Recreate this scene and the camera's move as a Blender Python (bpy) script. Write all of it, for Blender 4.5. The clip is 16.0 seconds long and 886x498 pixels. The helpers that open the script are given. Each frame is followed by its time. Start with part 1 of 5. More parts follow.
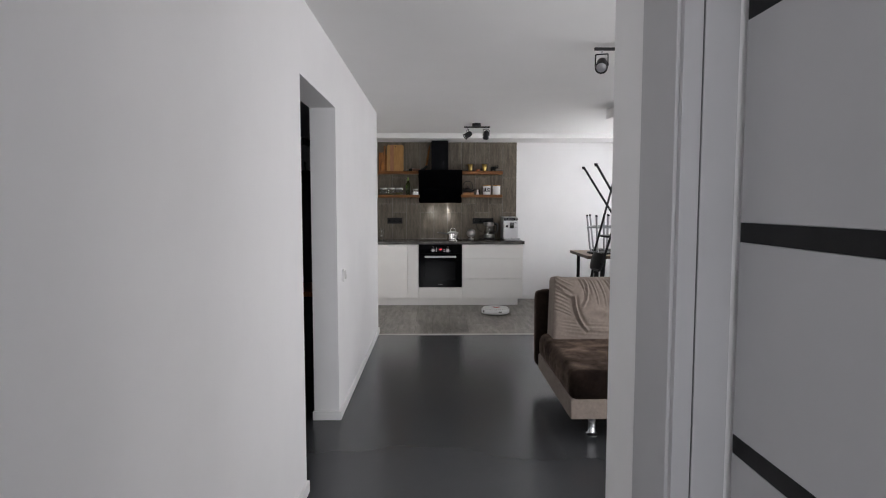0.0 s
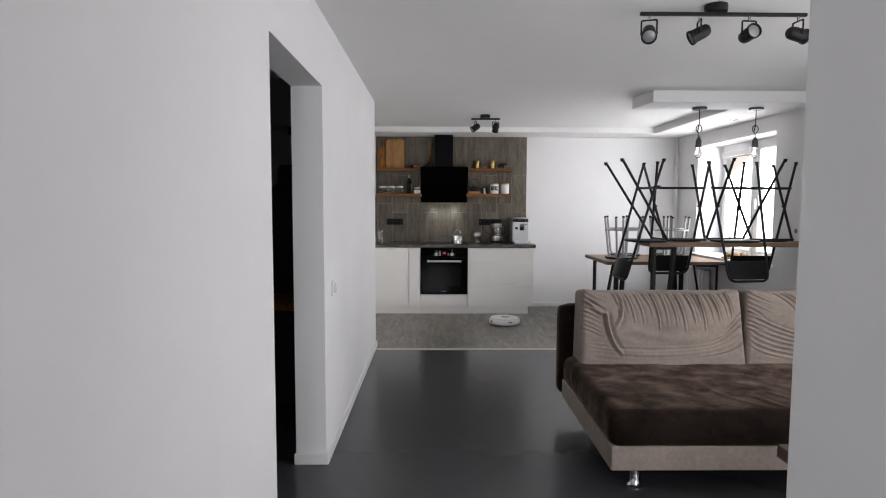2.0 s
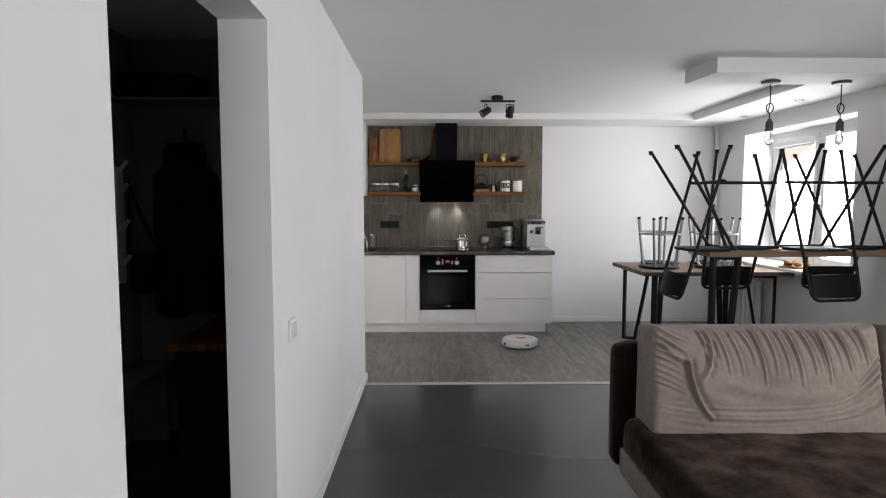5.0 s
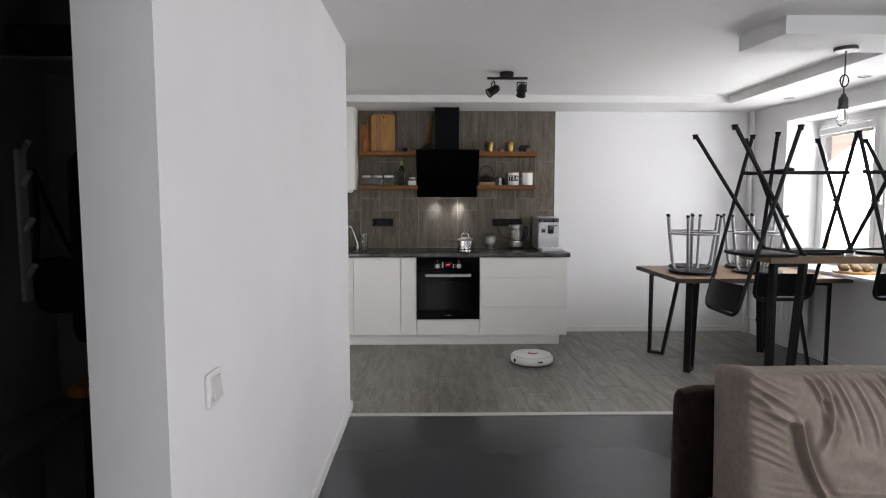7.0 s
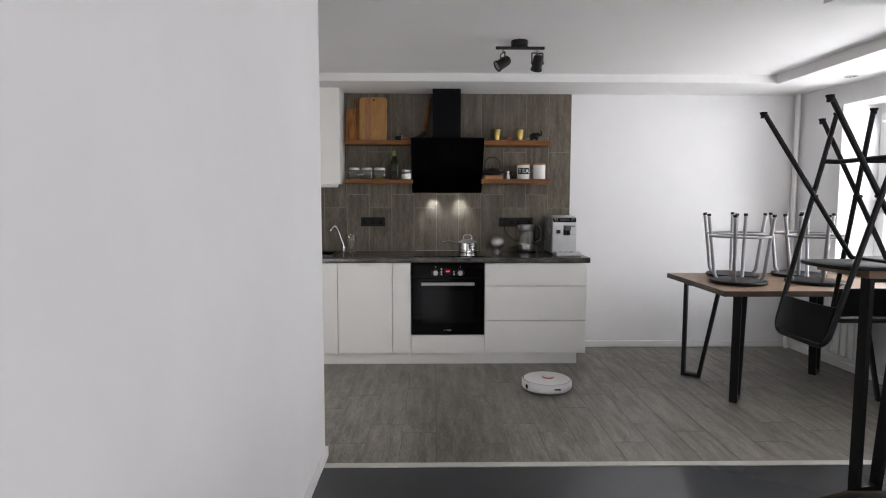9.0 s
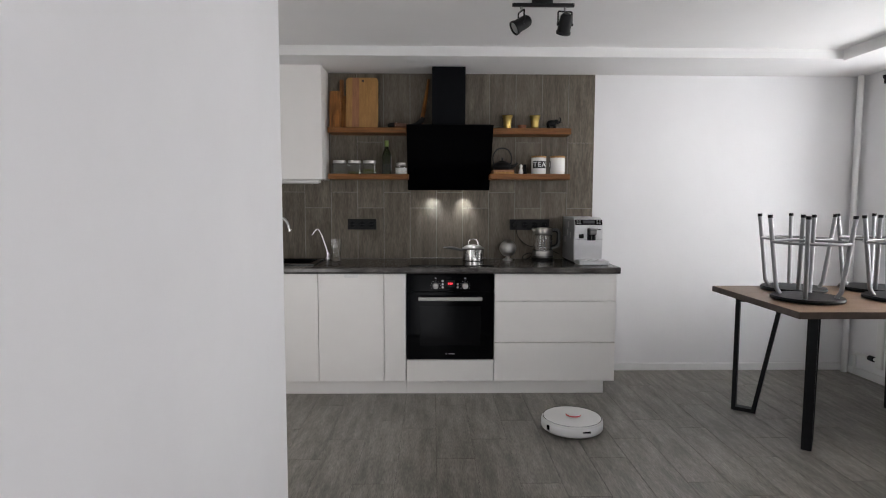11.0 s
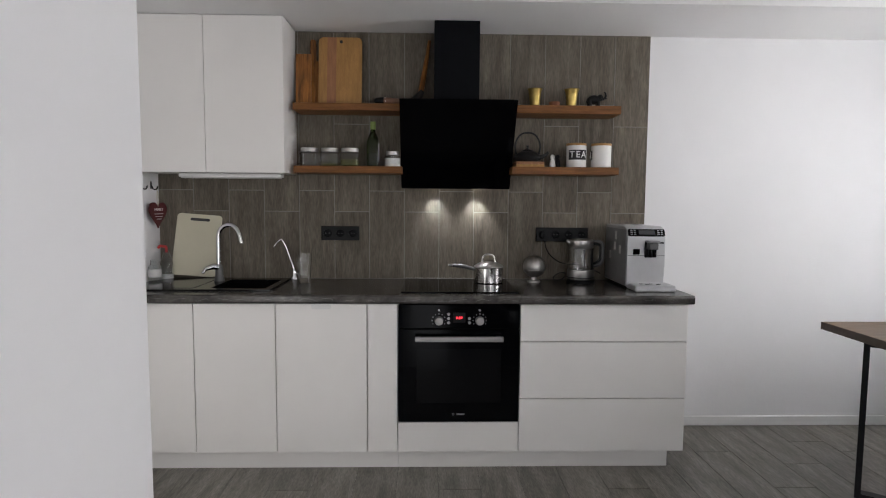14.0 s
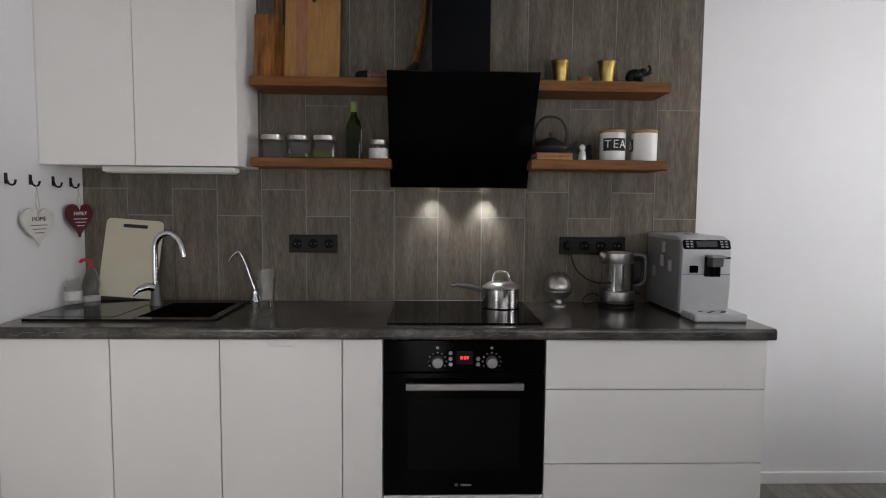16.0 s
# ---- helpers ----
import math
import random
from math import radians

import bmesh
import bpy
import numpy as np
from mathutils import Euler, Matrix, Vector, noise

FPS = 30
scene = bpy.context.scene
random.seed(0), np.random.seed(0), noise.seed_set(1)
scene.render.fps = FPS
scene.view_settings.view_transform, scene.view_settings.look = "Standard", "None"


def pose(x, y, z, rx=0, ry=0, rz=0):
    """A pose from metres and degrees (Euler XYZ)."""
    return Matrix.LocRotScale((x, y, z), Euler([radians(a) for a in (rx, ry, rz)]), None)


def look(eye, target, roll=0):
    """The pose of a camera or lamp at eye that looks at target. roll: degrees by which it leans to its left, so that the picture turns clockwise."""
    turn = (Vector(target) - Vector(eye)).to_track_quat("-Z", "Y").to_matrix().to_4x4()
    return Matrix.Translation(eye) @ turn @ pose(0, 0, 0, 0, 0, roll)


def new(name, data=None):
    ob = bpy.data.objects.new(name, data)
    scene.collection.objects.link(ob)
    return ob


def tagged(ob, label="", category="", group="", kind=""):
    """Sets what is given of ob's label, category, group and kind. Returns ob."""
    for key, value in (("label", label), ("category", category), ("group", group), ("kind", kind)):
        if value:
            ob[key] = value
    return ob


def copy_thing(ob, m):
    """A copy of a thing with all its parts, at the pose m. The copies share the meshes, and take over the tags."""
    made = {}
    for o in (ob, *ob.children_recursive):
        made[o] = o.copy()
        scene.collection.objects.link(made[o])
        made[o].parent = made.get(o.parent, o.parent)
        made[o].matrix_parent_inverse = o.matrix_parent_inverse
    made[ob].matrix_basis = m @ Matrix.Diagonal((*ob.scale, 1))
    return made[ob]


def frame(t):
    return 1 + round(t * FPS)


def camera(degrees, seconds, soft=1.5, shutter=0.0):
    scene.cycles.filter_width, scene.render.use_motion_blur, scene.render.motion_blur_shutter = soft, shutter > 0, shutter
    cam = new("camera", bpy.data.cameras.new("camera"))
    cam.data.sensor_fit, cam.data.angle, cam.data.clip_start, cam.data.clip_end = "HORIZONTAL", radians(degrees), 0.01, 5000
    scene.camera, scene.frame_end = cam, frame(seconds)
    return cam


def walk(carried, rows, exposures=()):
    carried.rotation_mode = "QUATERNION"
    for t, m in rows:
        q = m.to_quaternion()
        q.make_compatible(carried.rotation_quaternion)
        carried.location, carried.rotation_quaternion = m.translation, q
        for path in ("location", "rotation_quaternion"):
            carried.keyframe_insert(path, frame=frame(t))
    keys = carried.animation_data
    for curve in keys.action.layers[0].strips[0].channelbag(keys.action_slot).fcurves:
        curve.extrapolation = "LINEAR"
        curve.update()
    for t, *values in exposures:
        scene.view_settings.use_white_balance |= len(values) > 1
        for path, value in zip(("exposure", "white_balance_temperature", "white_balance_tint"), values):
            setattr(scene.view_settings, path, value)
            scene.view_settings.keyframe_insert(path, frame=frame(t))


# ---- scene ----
cam = camera(74.3, 16.0, soft=1.1)
PATH = [
    (0, (-0.065, -8.003, 1.384), (-0.04, -6.009, 1.235), 0.0),
    (0.5, (-0.07, -7.839, 1.383), (-0.047, -5.844, 1.233), 0.2),
    (1, (-0.087, -7.671, 1.381), (-0.063, -5.677, 1.231), 0.1),
    (1.5, (-0.101, -7.496, 1.389), (-0.076, -5.502, 1.237), 0.2),
    (2, (-0.107, -7.349, 1.385), (-0.082, -5.355, 1.235), 0.2),
    (2.5, (-0.118, -7.178, 1.381), (-0.091, -5.184, 1.233), 0.1),
    (3, (-0.128, -7.019, 1.388), (-0.098, -5.025, 1.239), 0.1),
    (3.5, (-0.125, -6.818, 1.386), (-0.1, -4.824, 1.238), 0.1),
    (4, (-0.147, -6.636, 1.39), (-0.119, -4.642, 1.241), 0.1),
    (6.5, (-0.147, -5.686, 1.378), (-0.114, -3.692, 1.222), -0.1),
    (7, (-0.137, -5.494, 1.377), (-0.105, -3.501, 1.214), 0.0),
    (7.5, (-0.112, -5.282, 1.39), (-0.083, -3.29, 1.22), -0.1),
    (8, (-0.099, -5.101, 1.392), (-0.071, -3.109, 1.215), 0.1),
    (8.5, (-0.12, -4.893, 1.379), (-0.085, -2.901, 1.205), -0.0),
    (9, (-0.118, -4.711, 1.368), (-0.085, -2.719, 1.196), 0.1),
    (11.5, (-0.127, -3.744, 1.341), (-0.087, -1.752, 1.175), 0.2),
    (12, (-0.131, -3.561, 1.34), (-0.088, -1.569, 1.172), 0.3),
    (12.5, (-0.143, -3.36, 1.345), (-0.094, -1.368, 1.174), 0.4),
    (13, (-0.148, -3.182, 1.341), (-0.097, -1.19, 1.172), 0.4),
    (13.5, (-0.154, -2.981, 1.347), (-0.104, -0.988, 1.182), 0.4),
    (14, (-0.157, -2.822, 1.347), (-0.104, -0.829, 1.184), 0.4),
    (14.5, (-0.161, -2.658, 1.349), (-0.101, -0.665, 1.186), 0.5),
    (15, (-0.137, -2.487, 1.345), (-0.084, -0.494, 1.191), 0.4),
    (15.5, (-0.127, -2.317, 1.339), (-0.075, -0.324, 1.188), 0.4),
    (16, (-0.145, -2.118, 1.34), (-0.087, -0.125, 1.19), 0.5),
]
walk(cam, [(t, look(eye, target, roll)) for t, eye, target, roll in PATH], [(0, 0.0, 6450, 11.5), (2.5, 0.06, 6450, 11.5), (6.5, 0.02, 6450, 11.5), (9, 0.06, 6450, 11.5), (12.5, 0.04, 6450, 11.5), (14, 0.02, 6450, 11.5), (16, -0.06, 6450, 11.5)])

# ---- world, light, exposure ----
world = bpy.data.worlds.new("sky")
scene.world = world
world.use_nodes = True
wn = world.node_tree.nodes
sky = wn.new("ShaderNodeTexSky")
sky.sky_type, sky.sun_disc = "NISHITA", False
sky.sun_elevation, sky.sun_rotation = radians(35), radians(90)
world.node_tree.links.new(sky.outputs[0], wn["Background"].inputs[0])
wn["Background"].inputs[1].default_value = 0.10


def area_lamp(name, eye, target, width, height, watts, colour=(1, 1, 1)):
    data = bpy.data.lights.new(name, "AREA")
    data.shape, data.size, data.size_y, data.energy, data.color = "RECTANGLE", width, height, watts, colour
    ob = new(name, data)
    ob.matrix_world = look(eye, target)
    return ob


def spot_lamp(name, eye, target, watts, angle, colour, radius=0.02):
    data = bpy.data.lights.new(name, "SPOT")
    data.energy, data.spot_size, data.spot_blend, data.color, data.shadow_soft_size = watts, radians(angle), 0.9, colour, radius
    ob = new(name, data)
    ob.matrix_world = look(eye, target)
    return ob


SUN = bpy.data.lights.new("sun", "SUN")
SUN.energy, SUN.angle, SUN.color = 0.8, radians(12), (1, 0.97, 0.93)
new("sun", SUN).matrix_world = look((20, 6, 14), (0, 0, 0))
area_lamp("kitchen_window_daylight", (3.62, -0.72, 1.46), (0, -1.0, 0.85), 1.45, 1.25, 42, (0.965, 0.98, 1))
# lamp in an unseen living room opening, lighting the hall wall
area_lamp("living_window_daylight", (3.62, -5.1, 1.45), (0, -5.0, 1.0), 2.1, 1.5, 31, (0.965, 0.98, 1))
# fill lamp added in an unseen south opening, to brighten the kitchen fronts
area_lamp("south_fill_light", (2.05, -6.80, 1.10), (1.7, 0, 0.9), 1.7, 1.95, 48, (0.975, 0.98, 1))
# fill lamp added in an unseen opening at the corridor's end
area_lamp("corridor_fill_light", (-0.15, -9.72, 1.45), (-0.15, 0, 1.1), 0.75, 1.4, 22, (0.98, 0.98, 1))
# low fill lamp added in the unseen return wall, for tiles and base fronts
area_lamp("side_fill_light", (-1.30, -1.86, 0.96), (-1.05, 0.6, 0.80), 0.56, 0.80, 6.0, (1, 0.985, 0.965))
for sx in (-0.115, 0.12):
    spot_lamp("hood_spot", (sx, 0.540, 1.411), (sx, 0.552, 1.12), 7.5, 84, (0.95, 0.98, 1), 0.006)

# ---- materials ----


def material(name, colour, rough=0.5, metal=0.0, vary=0.0, scale=8.0, stretch=(1, 1, 1), bump=0.0, bump_scale=60.0, colour2=None, per_object=0.0, coat=0.0, spec=0.5, fine=0.0):
    m = bpy.data.materials.new(name)
    m.use_nodes = True
    nt = m.node_tree
    n, l = nt.nodes, nt.links
    b = n["Principled BSDF"]
    b.inputs["Base Color"].default_value = (*colour, 1)
    b.inputs["Roughness"].default_value, b.inputs["Metallic"].default_value = rough, metal
    b.inputs["Coat Weight"].default_value, b.inputs["Specular IOR Level"].default_value = coat, spec
    tc = n.new("ShaderNodeTexCoord")
    mp = n.new("ShaderNodeMapping")
    mp.inputs["Scale"].default_value = stretch
    l.new(tc.outputs["Object"], mp.inputs[0])
    vec = mp.outputs[0]
    if per_object:
        oi = n.new("ShaderNodeObjectInfo")
        add = n.new("ShaderNodeVectorMath")
        mul = n.new("ShaderNodeMath")
        mul.operation, mul.inputs[1].default_value = "MULTIPLY", 37.0
        l.new(oi.outputs["Random"], mul.inputs[0])
        l.new(vec, add.inputs[0])
        l.new(mul.outputs[0], add.inputs[1])
        vec = add.outputs[0]
    if vary or colour2:
        no = n.new("ShaderNodeTexNoise")
        no.inputs["Scale"].default_value, no.inputs["Detail"].default_value, no.inputs["Roughness"].default_value = scale, 6, 0.62
        l.new(vec, no.inputs["Vector"])
        ramp = n.new("ShaderNodeValToRGB")
        c2 = colour2 or tuple(c * (1 - vary) for c in colour)
        ramp.color_ramp.elements[0].position, ramp.color_ramp.elements[1].position = 0.32, 0.68
        ramp.color_ramp.elements[0].color, ramp.color_ramp.elements[1].color = (*c2, 1), (*colour, 1)
        l.new(no.outputs["Fac"], ramp.inputs[0])
        out = ramp.outputs[0]
        if fine:
            n2 = n.new("ShaderNodeTexNoise")
            n2.inputs["Scale"].default_value, n2.inputs["Detail"].default_value = scale * 9, 4
            l.new(vec, n2.inputs["Vector"])
            mr = n.new("ShaderNodeMapRange")
            mr.inputs[1].default_value, mr.inputs[2].default_value = 0.3, 0.7
            mr.inputs[3].default_value, mr.inputs[4].default_value = 1 - fine, 1 + fine
            l.new(n2.outputs["Fac"], mr.inputs[0])
            mx = n.new("ShaderNodeMix")
            mx.data_type, mx.blend_type, mx.inputs[0].default_value = "RGBA", "MULTIPLY", 1
            l.new(out, mx.inputs[6])
            l.new(mr.outputs[0], mx.inputs[7])
            out = mx.outputs[2]
        if per_object:
            hv = n.new("ShaderNodeHueSaturation")
            mr = n.new("ShaderNodeMapRange")
            mr.inputs[3].default_value, mr.inputs[4].default_value = 1 - per_object, 1 + per_object
            l.new(oi.outputs["Random"], mr.inputs[0])
            l.new(mr.outputs[0], hv.inputs["Value"])
            l.new(out, hv.inputs["Color"])
            out = hv.outputs[0]
        l.new(out, b.inputs["Base Color"])
        rr = n.new("ShaderNodeMapRange")
        rr.inputs[3].default_value, rr.inputs[4].default_value = min(1, rough * 1.18), rough * 0.85
        l.new(no.outputs["Fac"], rr.inputs[0])
        l.new(rr.outputs[0], b.inputs["Roughness"])
    if bump:
        nb = n.new("ShaderNodeTexNoise")
        nb.inputs["Scale"].default_value, nb.inputs["Detail"].default_value = bump_scale, 4
        l.new(vec, nb.inputs["Vector"])
        bp = n.new("ShaderNodeBump")
        bp.inputs["Strength"].default_value, bp.inputs["Distance"].default_value = bump, 0.01
        l.new(nb.outputs["Fac"], bp.inputs["Height"])
        l.new(bp.outputs[0], b.inputs["Normal"])
    return m


def glass(name, colour=(1, 1, 1), rough=0.0, ior=1.45):
    m = bpy.data.materials.new(name)
    m.use_nodes = True
    b = m.node_tree.nodes["Principled BSDF"]
    b.inputs["Base Color"].default_value = (*colour, 1)
    b.inputs["Transmission Weight"].default_value, b.inputs["Roughness"].default_value, b.inputs["IOR"].default_value = 1, rough, ior
    return m


def glowing(name, colour, strength):
    m = bpy.data.materials.new(name)
    m.use_nodes = True
    b = m.node_tree.nodes["Principled BSDF"]
    b.inputs["Base Color"].default_value = (*colour, 1)
    b.inputs["Emission Color"].default_value, b.inputs["Emission Strength"].default_value = (*colour, 1), strength
    return m


WALL = material("white_wall_paint", (0.79, 0.785, 0.79), 0.75, vary=0.05, scale=1.3, bump=0.05, bump_scale=45)
CEIL = material("ceiling_paint", (0.79, 0.785, 0.78), 0.8, vary=0.04, scale=1.1, bump=0.05, bump_scale=60)
TRIM = material("white_trim", (0.78, 0.775, 0.77), 0.45, vary=0.04, scale=4)
DARKFLOOR = material("dark_sheet_floor", (0.052, 0.054, 0.059), 0.23, vary=0.16, scale=1.1)
FLOORTILE = material("grey_wood_floor_tile", (0.240, 0.219, 0.190), 0.36, vary=0.55, scale=4, stretch=(5.5, 0.8, 1), bump=0.12, bump_scale=14, per_object=0.07, fine=0.32)
WALLTILE = material("grey_wood_wall_tile", (0.178, 0.153, 0.121), 0.55, spec=0.12, vary=0.48, scale=4, stretch=(5, 5, 0.7), bump=0.14, bump_scale=14, per_object=0.10, fine=0.24)
GROUT = material("tile_grout", (0.25, 0.235, 0.215), 0.85, vary=0.1, scale=30)
FLOORGROUT = material("floor_grout", (0.125, 0.115, 0.10), 0.85, vary=0.1, scale=30)
FRONT = material("matt_white_front", (0.85, 0.83, 0.805), 0.42, vary=0.03, scale=3)
WORKTOP = material("dark_stone_worktop", (0.105, 0.094, 0.087), 0.19, colour2=(0.022, 0.020, 0.019), scale=7, bump=0.03, bump_scale=60, fine=0.25)
OAK = material("oiled_oak", (0.235, 0.094, 0.025), 0.5, spec=0.25, vary=0.5, scale=7, stretch=(0.8, 9, 9), bump=0.08, bump_scale=30, fine=0.15)
TABLEWOOD = material("table_wood", (0.235, 0.145, 0.085), 0.42, spec=0.35, vary=0.35, scale=6, stretch=(0.9, 9, 9), bump=0.05, bump_scale=30, fine=0.12)
COFFEEWOOD = material("dark_coffee_table_wood", (0.085, 0.058, 0.04), 0.3, vary=0.5, scale=5, stretch=(0.9, 9, 9), bump=0.05, bump_scale=30, fine=0.2)
TABLEEDGE = material("dark_table_edge", (0.075, 0.05, 0.035), 0.5, vary=0.3, scale=20)
BOARDWOOD = material("light_board_wood", (0.43, 0.225, 0.066), 0.5, vary=0.28, scale=6, stretch=(9, 9, 0.9), fine=0.1)
BOARDRED = material("reddish_board_wood", (0.36, 0.16, 0.075), 0.5, vary=0.3, scale=6, stretch=(9, 9, 0.9), fine=0.1)
DARKWOOD = material("stained_board_wood", (0.36, 0.145, 0.032), 0.45, colour2=(0.05, 0.015, 0.004), spec=0.3, scale=5, stretch=(12, 9, 0.9), fine=0.1)
BLACKMETAL = material("black_powder_metal", (0.011, 0.011, 0.012), 0.45, spec=0.25, vary=0.2, scale=40, bump=0.03, bump_scale=300)
BLACKPLASTIC = material("black_plastic", (0.009, 0.009, 0.010), 0.45, spec=0.15, vary=0.2, scale=30)
BLACKGLASS = material("black_glass", (0.0015, 0.0015, 0.002), 0.05, spec=0.10)
HOODMETAL = material("hood_black_metal", (0.004, 0.0045, 0.006), 0.45, spec=0.06, vary=0.2, scale=20)
STEEL = material("brushed_steel", (0.45, 0.435, 0.42), 0.31, 1.0, vary=0.03, scale=5, stretch=(1, 1, 12))
GUNMETAL = material("dull_gunmetal", (0.10, 0.10, 0.10), 0.4, 0.6, vary=0.1, scale=30)
POLISHED = material("polished_steel", (0.60, 0.585, 0.57), 0.14, 1.0, vary=0.03, scale=5)
CHROME = material("chrome", (0.62, 0.62, 0.63), 0.09, 1.0)
SILVERPAINT = material("silver_paint", (0.33, 0.33, 0.34), 0.42, 0.5, vary=0.1, scale=30)
MACHINE = material("silver_plastic", (0.52, 0.52, 0.53), 0.33, 0.35, vary=0.06, scale=20)
BRASS = material("polished_brass", (0.55, 0.40, 0.13), 0.33, 1.0, vary=0.2, scale=30)
GLASS = glass("clear_glass", (0.98, 0.99, 0.99))
KETTLEGLASS = glass("kettle_glass", (0.98, 0.985, 0.985), 0, 1.04)
KETTLEGLASS.node_tree.nodes["Principled BSDF"].inputs["Coat Weight"].default_value = 1
GREENGLASS = glass("green_bottle_glass", (0.12, 0.2, 0.03))
PANE = glass("window_glass", (1, 1, 1), 0, 1.02)
CERAMIC = material("white_ceramic", (0.78, 0.77, 0.75), 0.2, vary=0.03, scale=10)
IRON = material("cast_iron", (0.012, 0.012, 0.013), 0.5, vary=0.3, scale=60, bump=0.15, bump_scale=200)
VELVET = material("dark_brown_velvet", (0.018, 0.0118, 0.0094), 0.95, spec=0.04, colour2=(0.006, 0.004, 0.0034), scale=5, bump=0.12, bump_scale=120, fine=0.2)
BEIGE = material("beige_velour", (0.262, 0.217, 0.186), 0.9, spec=0.15, vary=0.22, scale=5, bump=0.12, bump_scale=160, fine=0.1)
for cloth, amount, tint in ((VELVET, 0.50, (0.46, 0.34, 0.27, 1)), (BEIGE, 0.15, (0.8, 0.72, 0.65, 1))):
    shader = cloth.node_tree.nodes["Principled BSDF"]
    shader.inputs["Sheen Weight"].default_value, shader.inputs["Sheen Roughness"].default_value, shader.inputs["Sheen Tint"].default_value = amount, 0.35, tint
# the velvet's nap lies unevenly: its sheen comes in soft patches
vt = VELVET.node_tree
nap, napr, napc = vt.nodes.new("ShaderNodeTexNoise"), vt.nodes.new("ShaderNodeMapRange"), vt.nodes.new("ShaderNodeTexCoord")
nap.inputs["Scale"].default_value, nap.inputs["Detail"].default_value, nap.inputs["Roughness"].default_value = 7, 5, 0.7
napr.inputs[1].default_value, napr.inputs[2].default_value, napr.inputs[3].default_value, napr.inputs[4].default_value = 0.35, 0.68, 0.16, 0.95
vt.links.new(napc.outputs["Object"], nap.inputs["Vector"])
vt.links.new(nap.outputs["Fac"], napr.inputs[0])
vt.links.new(napr.outputs[0], vt.nodes["Principled BSDF"].inputs["Sheen Weight"])
PLASTICWHITE = material("white_plastic", (0.76, 0.755, 0.74), 0.35, vary=0.02, scale=10)
CREAM = material("cream_plastic", (0.60, 0.56, 0.43), 0.45, vary=0.05, scale=8)
RED = material("red_plastic", (0.5, 0.03, 0.03), 0.4)
DARKRED = material("dark_red_paint", (0.10, 0.009, 0.012), 0.45, vary=0.3, scale=30)
WHITEPAINT = material("distressed_white_paint", (0.70, 0.68, 0.64), 0.6, vary=0.15, scale=40)
DARKPRINT = material("dark_print", (0.03, 0.03, 0.03), 0.6)
WHITEPRINT = material("white_print", (0.8, 0.8, 0.8), 0.6)
TERRACOTTA = material("terracotta", (0.28, 0.11, 0.055), 0.75, vary=0.2, scale=30)
CLOTH = material("black_cloth", (0.012, 0.012, 0.013), 0.9, vary=0.3, scale=20, bump=0.2, bump_scale=90)
BREAD = material("potato_skin", (0.38, 0.25, 0.13), 0.8, vary=0.3, scale=25, bump=0.15, bump_scale=60)
SPICE = material("dried_herbs", (0.16, 0.15, 0.05), 0.9, vary=0.5, scale=90)
SALT = material("white_salt", (0.8, 0.8, 0.78), 0.9)
DARKSHEET = material("dark_sheet", (0.02, 0.02, 0.02), 0.6)
DOORPAINT = material("grey_white_door", (0.44, 0.44, 0.45), 0.5, vary=0.04, scale=3)
REDGLOW = glowing("red_display", (1, 0.03, 0.05), 1.4)
BLACKGLOSS = material("glossy_black_composite", (0.004, 0.004, 0.0045), 0.10, vary=0.2, scale=60, spec=0.3)
LAMPGLOW = glowing("lit_lens", (1, 0.93, 0.8), 14)
STRIPWHITE = material("threshold_strip", (0.55, 0.53, 0.50), 0.5, vary=0.1, scale=20)
# wall colour lowered to carry the dimness of the unlit cloakroom
DIMWALL = material("dimmed_cloakroom_wall", (0.27, 0.27, 0.272), 0.8, vary=0.08, scale=2)
# white boards greyed, the cloakroom's lack of light put into the colour
DIMGREY = material("dimmed_grey", (0.22, 0.22, 0.222), 0.6, vary=0.08, scale=5)
JARGLASS = glass("jar_glass", (0.93, 0.95, 0.94), 0, 1.10)
JARGLASS.node_tree.nodes["Principled BSDF"].inputs["Coat Weight"].default_value = 1
VEIN = material("pale_vein", (0.16, 0.15, 0.145), 0.4)
SAIL = material("wall_bag_white", (0.62, 0.61, 0.6), 0.7, vary=0.05, scale=10)

# ---- building helpers ----


def thing(name, label, category, at=(0, 0, 0), turn=0.0, group="", kind=""):
    ob = new(name)
    ob.empty_display_size = 0.05
    ob.matrix_world = pose(*at, 0, 0, turn)
    return tagged(ob, label, category, group, kind)


def part(name, bm, mat, parent=None, label="", smooth=False, kind=""):
    me = bpy.data.meshes.new(name)
    bmesh.ops.recalc_face_normals(bm, faces=bm.faces)
    if smooth:
        for f in bm.faces:
            f.smooth = True
        for e in bm.edges:
            if len(e.link_faces) == 2 and e.calc_face_angle() > radians(42):
                e.smooth = False
    bm.to_mesh(me)
    bm.free()
    me.materials.append(mat)
    ob = new(name, me)
    if parent:
        ob.parent = parent
    if label or kind:
        tagged(ob, label, "", "", kind)
    return ob


def structure(name, bm, mat, label, category):
    return tagged(part(name, bm, mat), label, category, "", "structure")


def box(x0, x1, y0, y1, z0, z1, bevel=0.0, bm=None, seg=2):
    b = bmesh.new()
    bmesh.ops.create_cube(b, size=1, matrix=Matrix.LocRotScale(((x0 + x1) / 2, (y0 + y1) / 2, (z0 + z1) / 2), None, (abs(x1 - x0), abs(y1 - y0), abs(z1 - z0))))
    if bevel:
        bmesh.ops.bevel(b, geom=b.edges[:], offset=bevel, segments=seg, affect="EDGES", profile=0.5)
    return merge(bm, b)


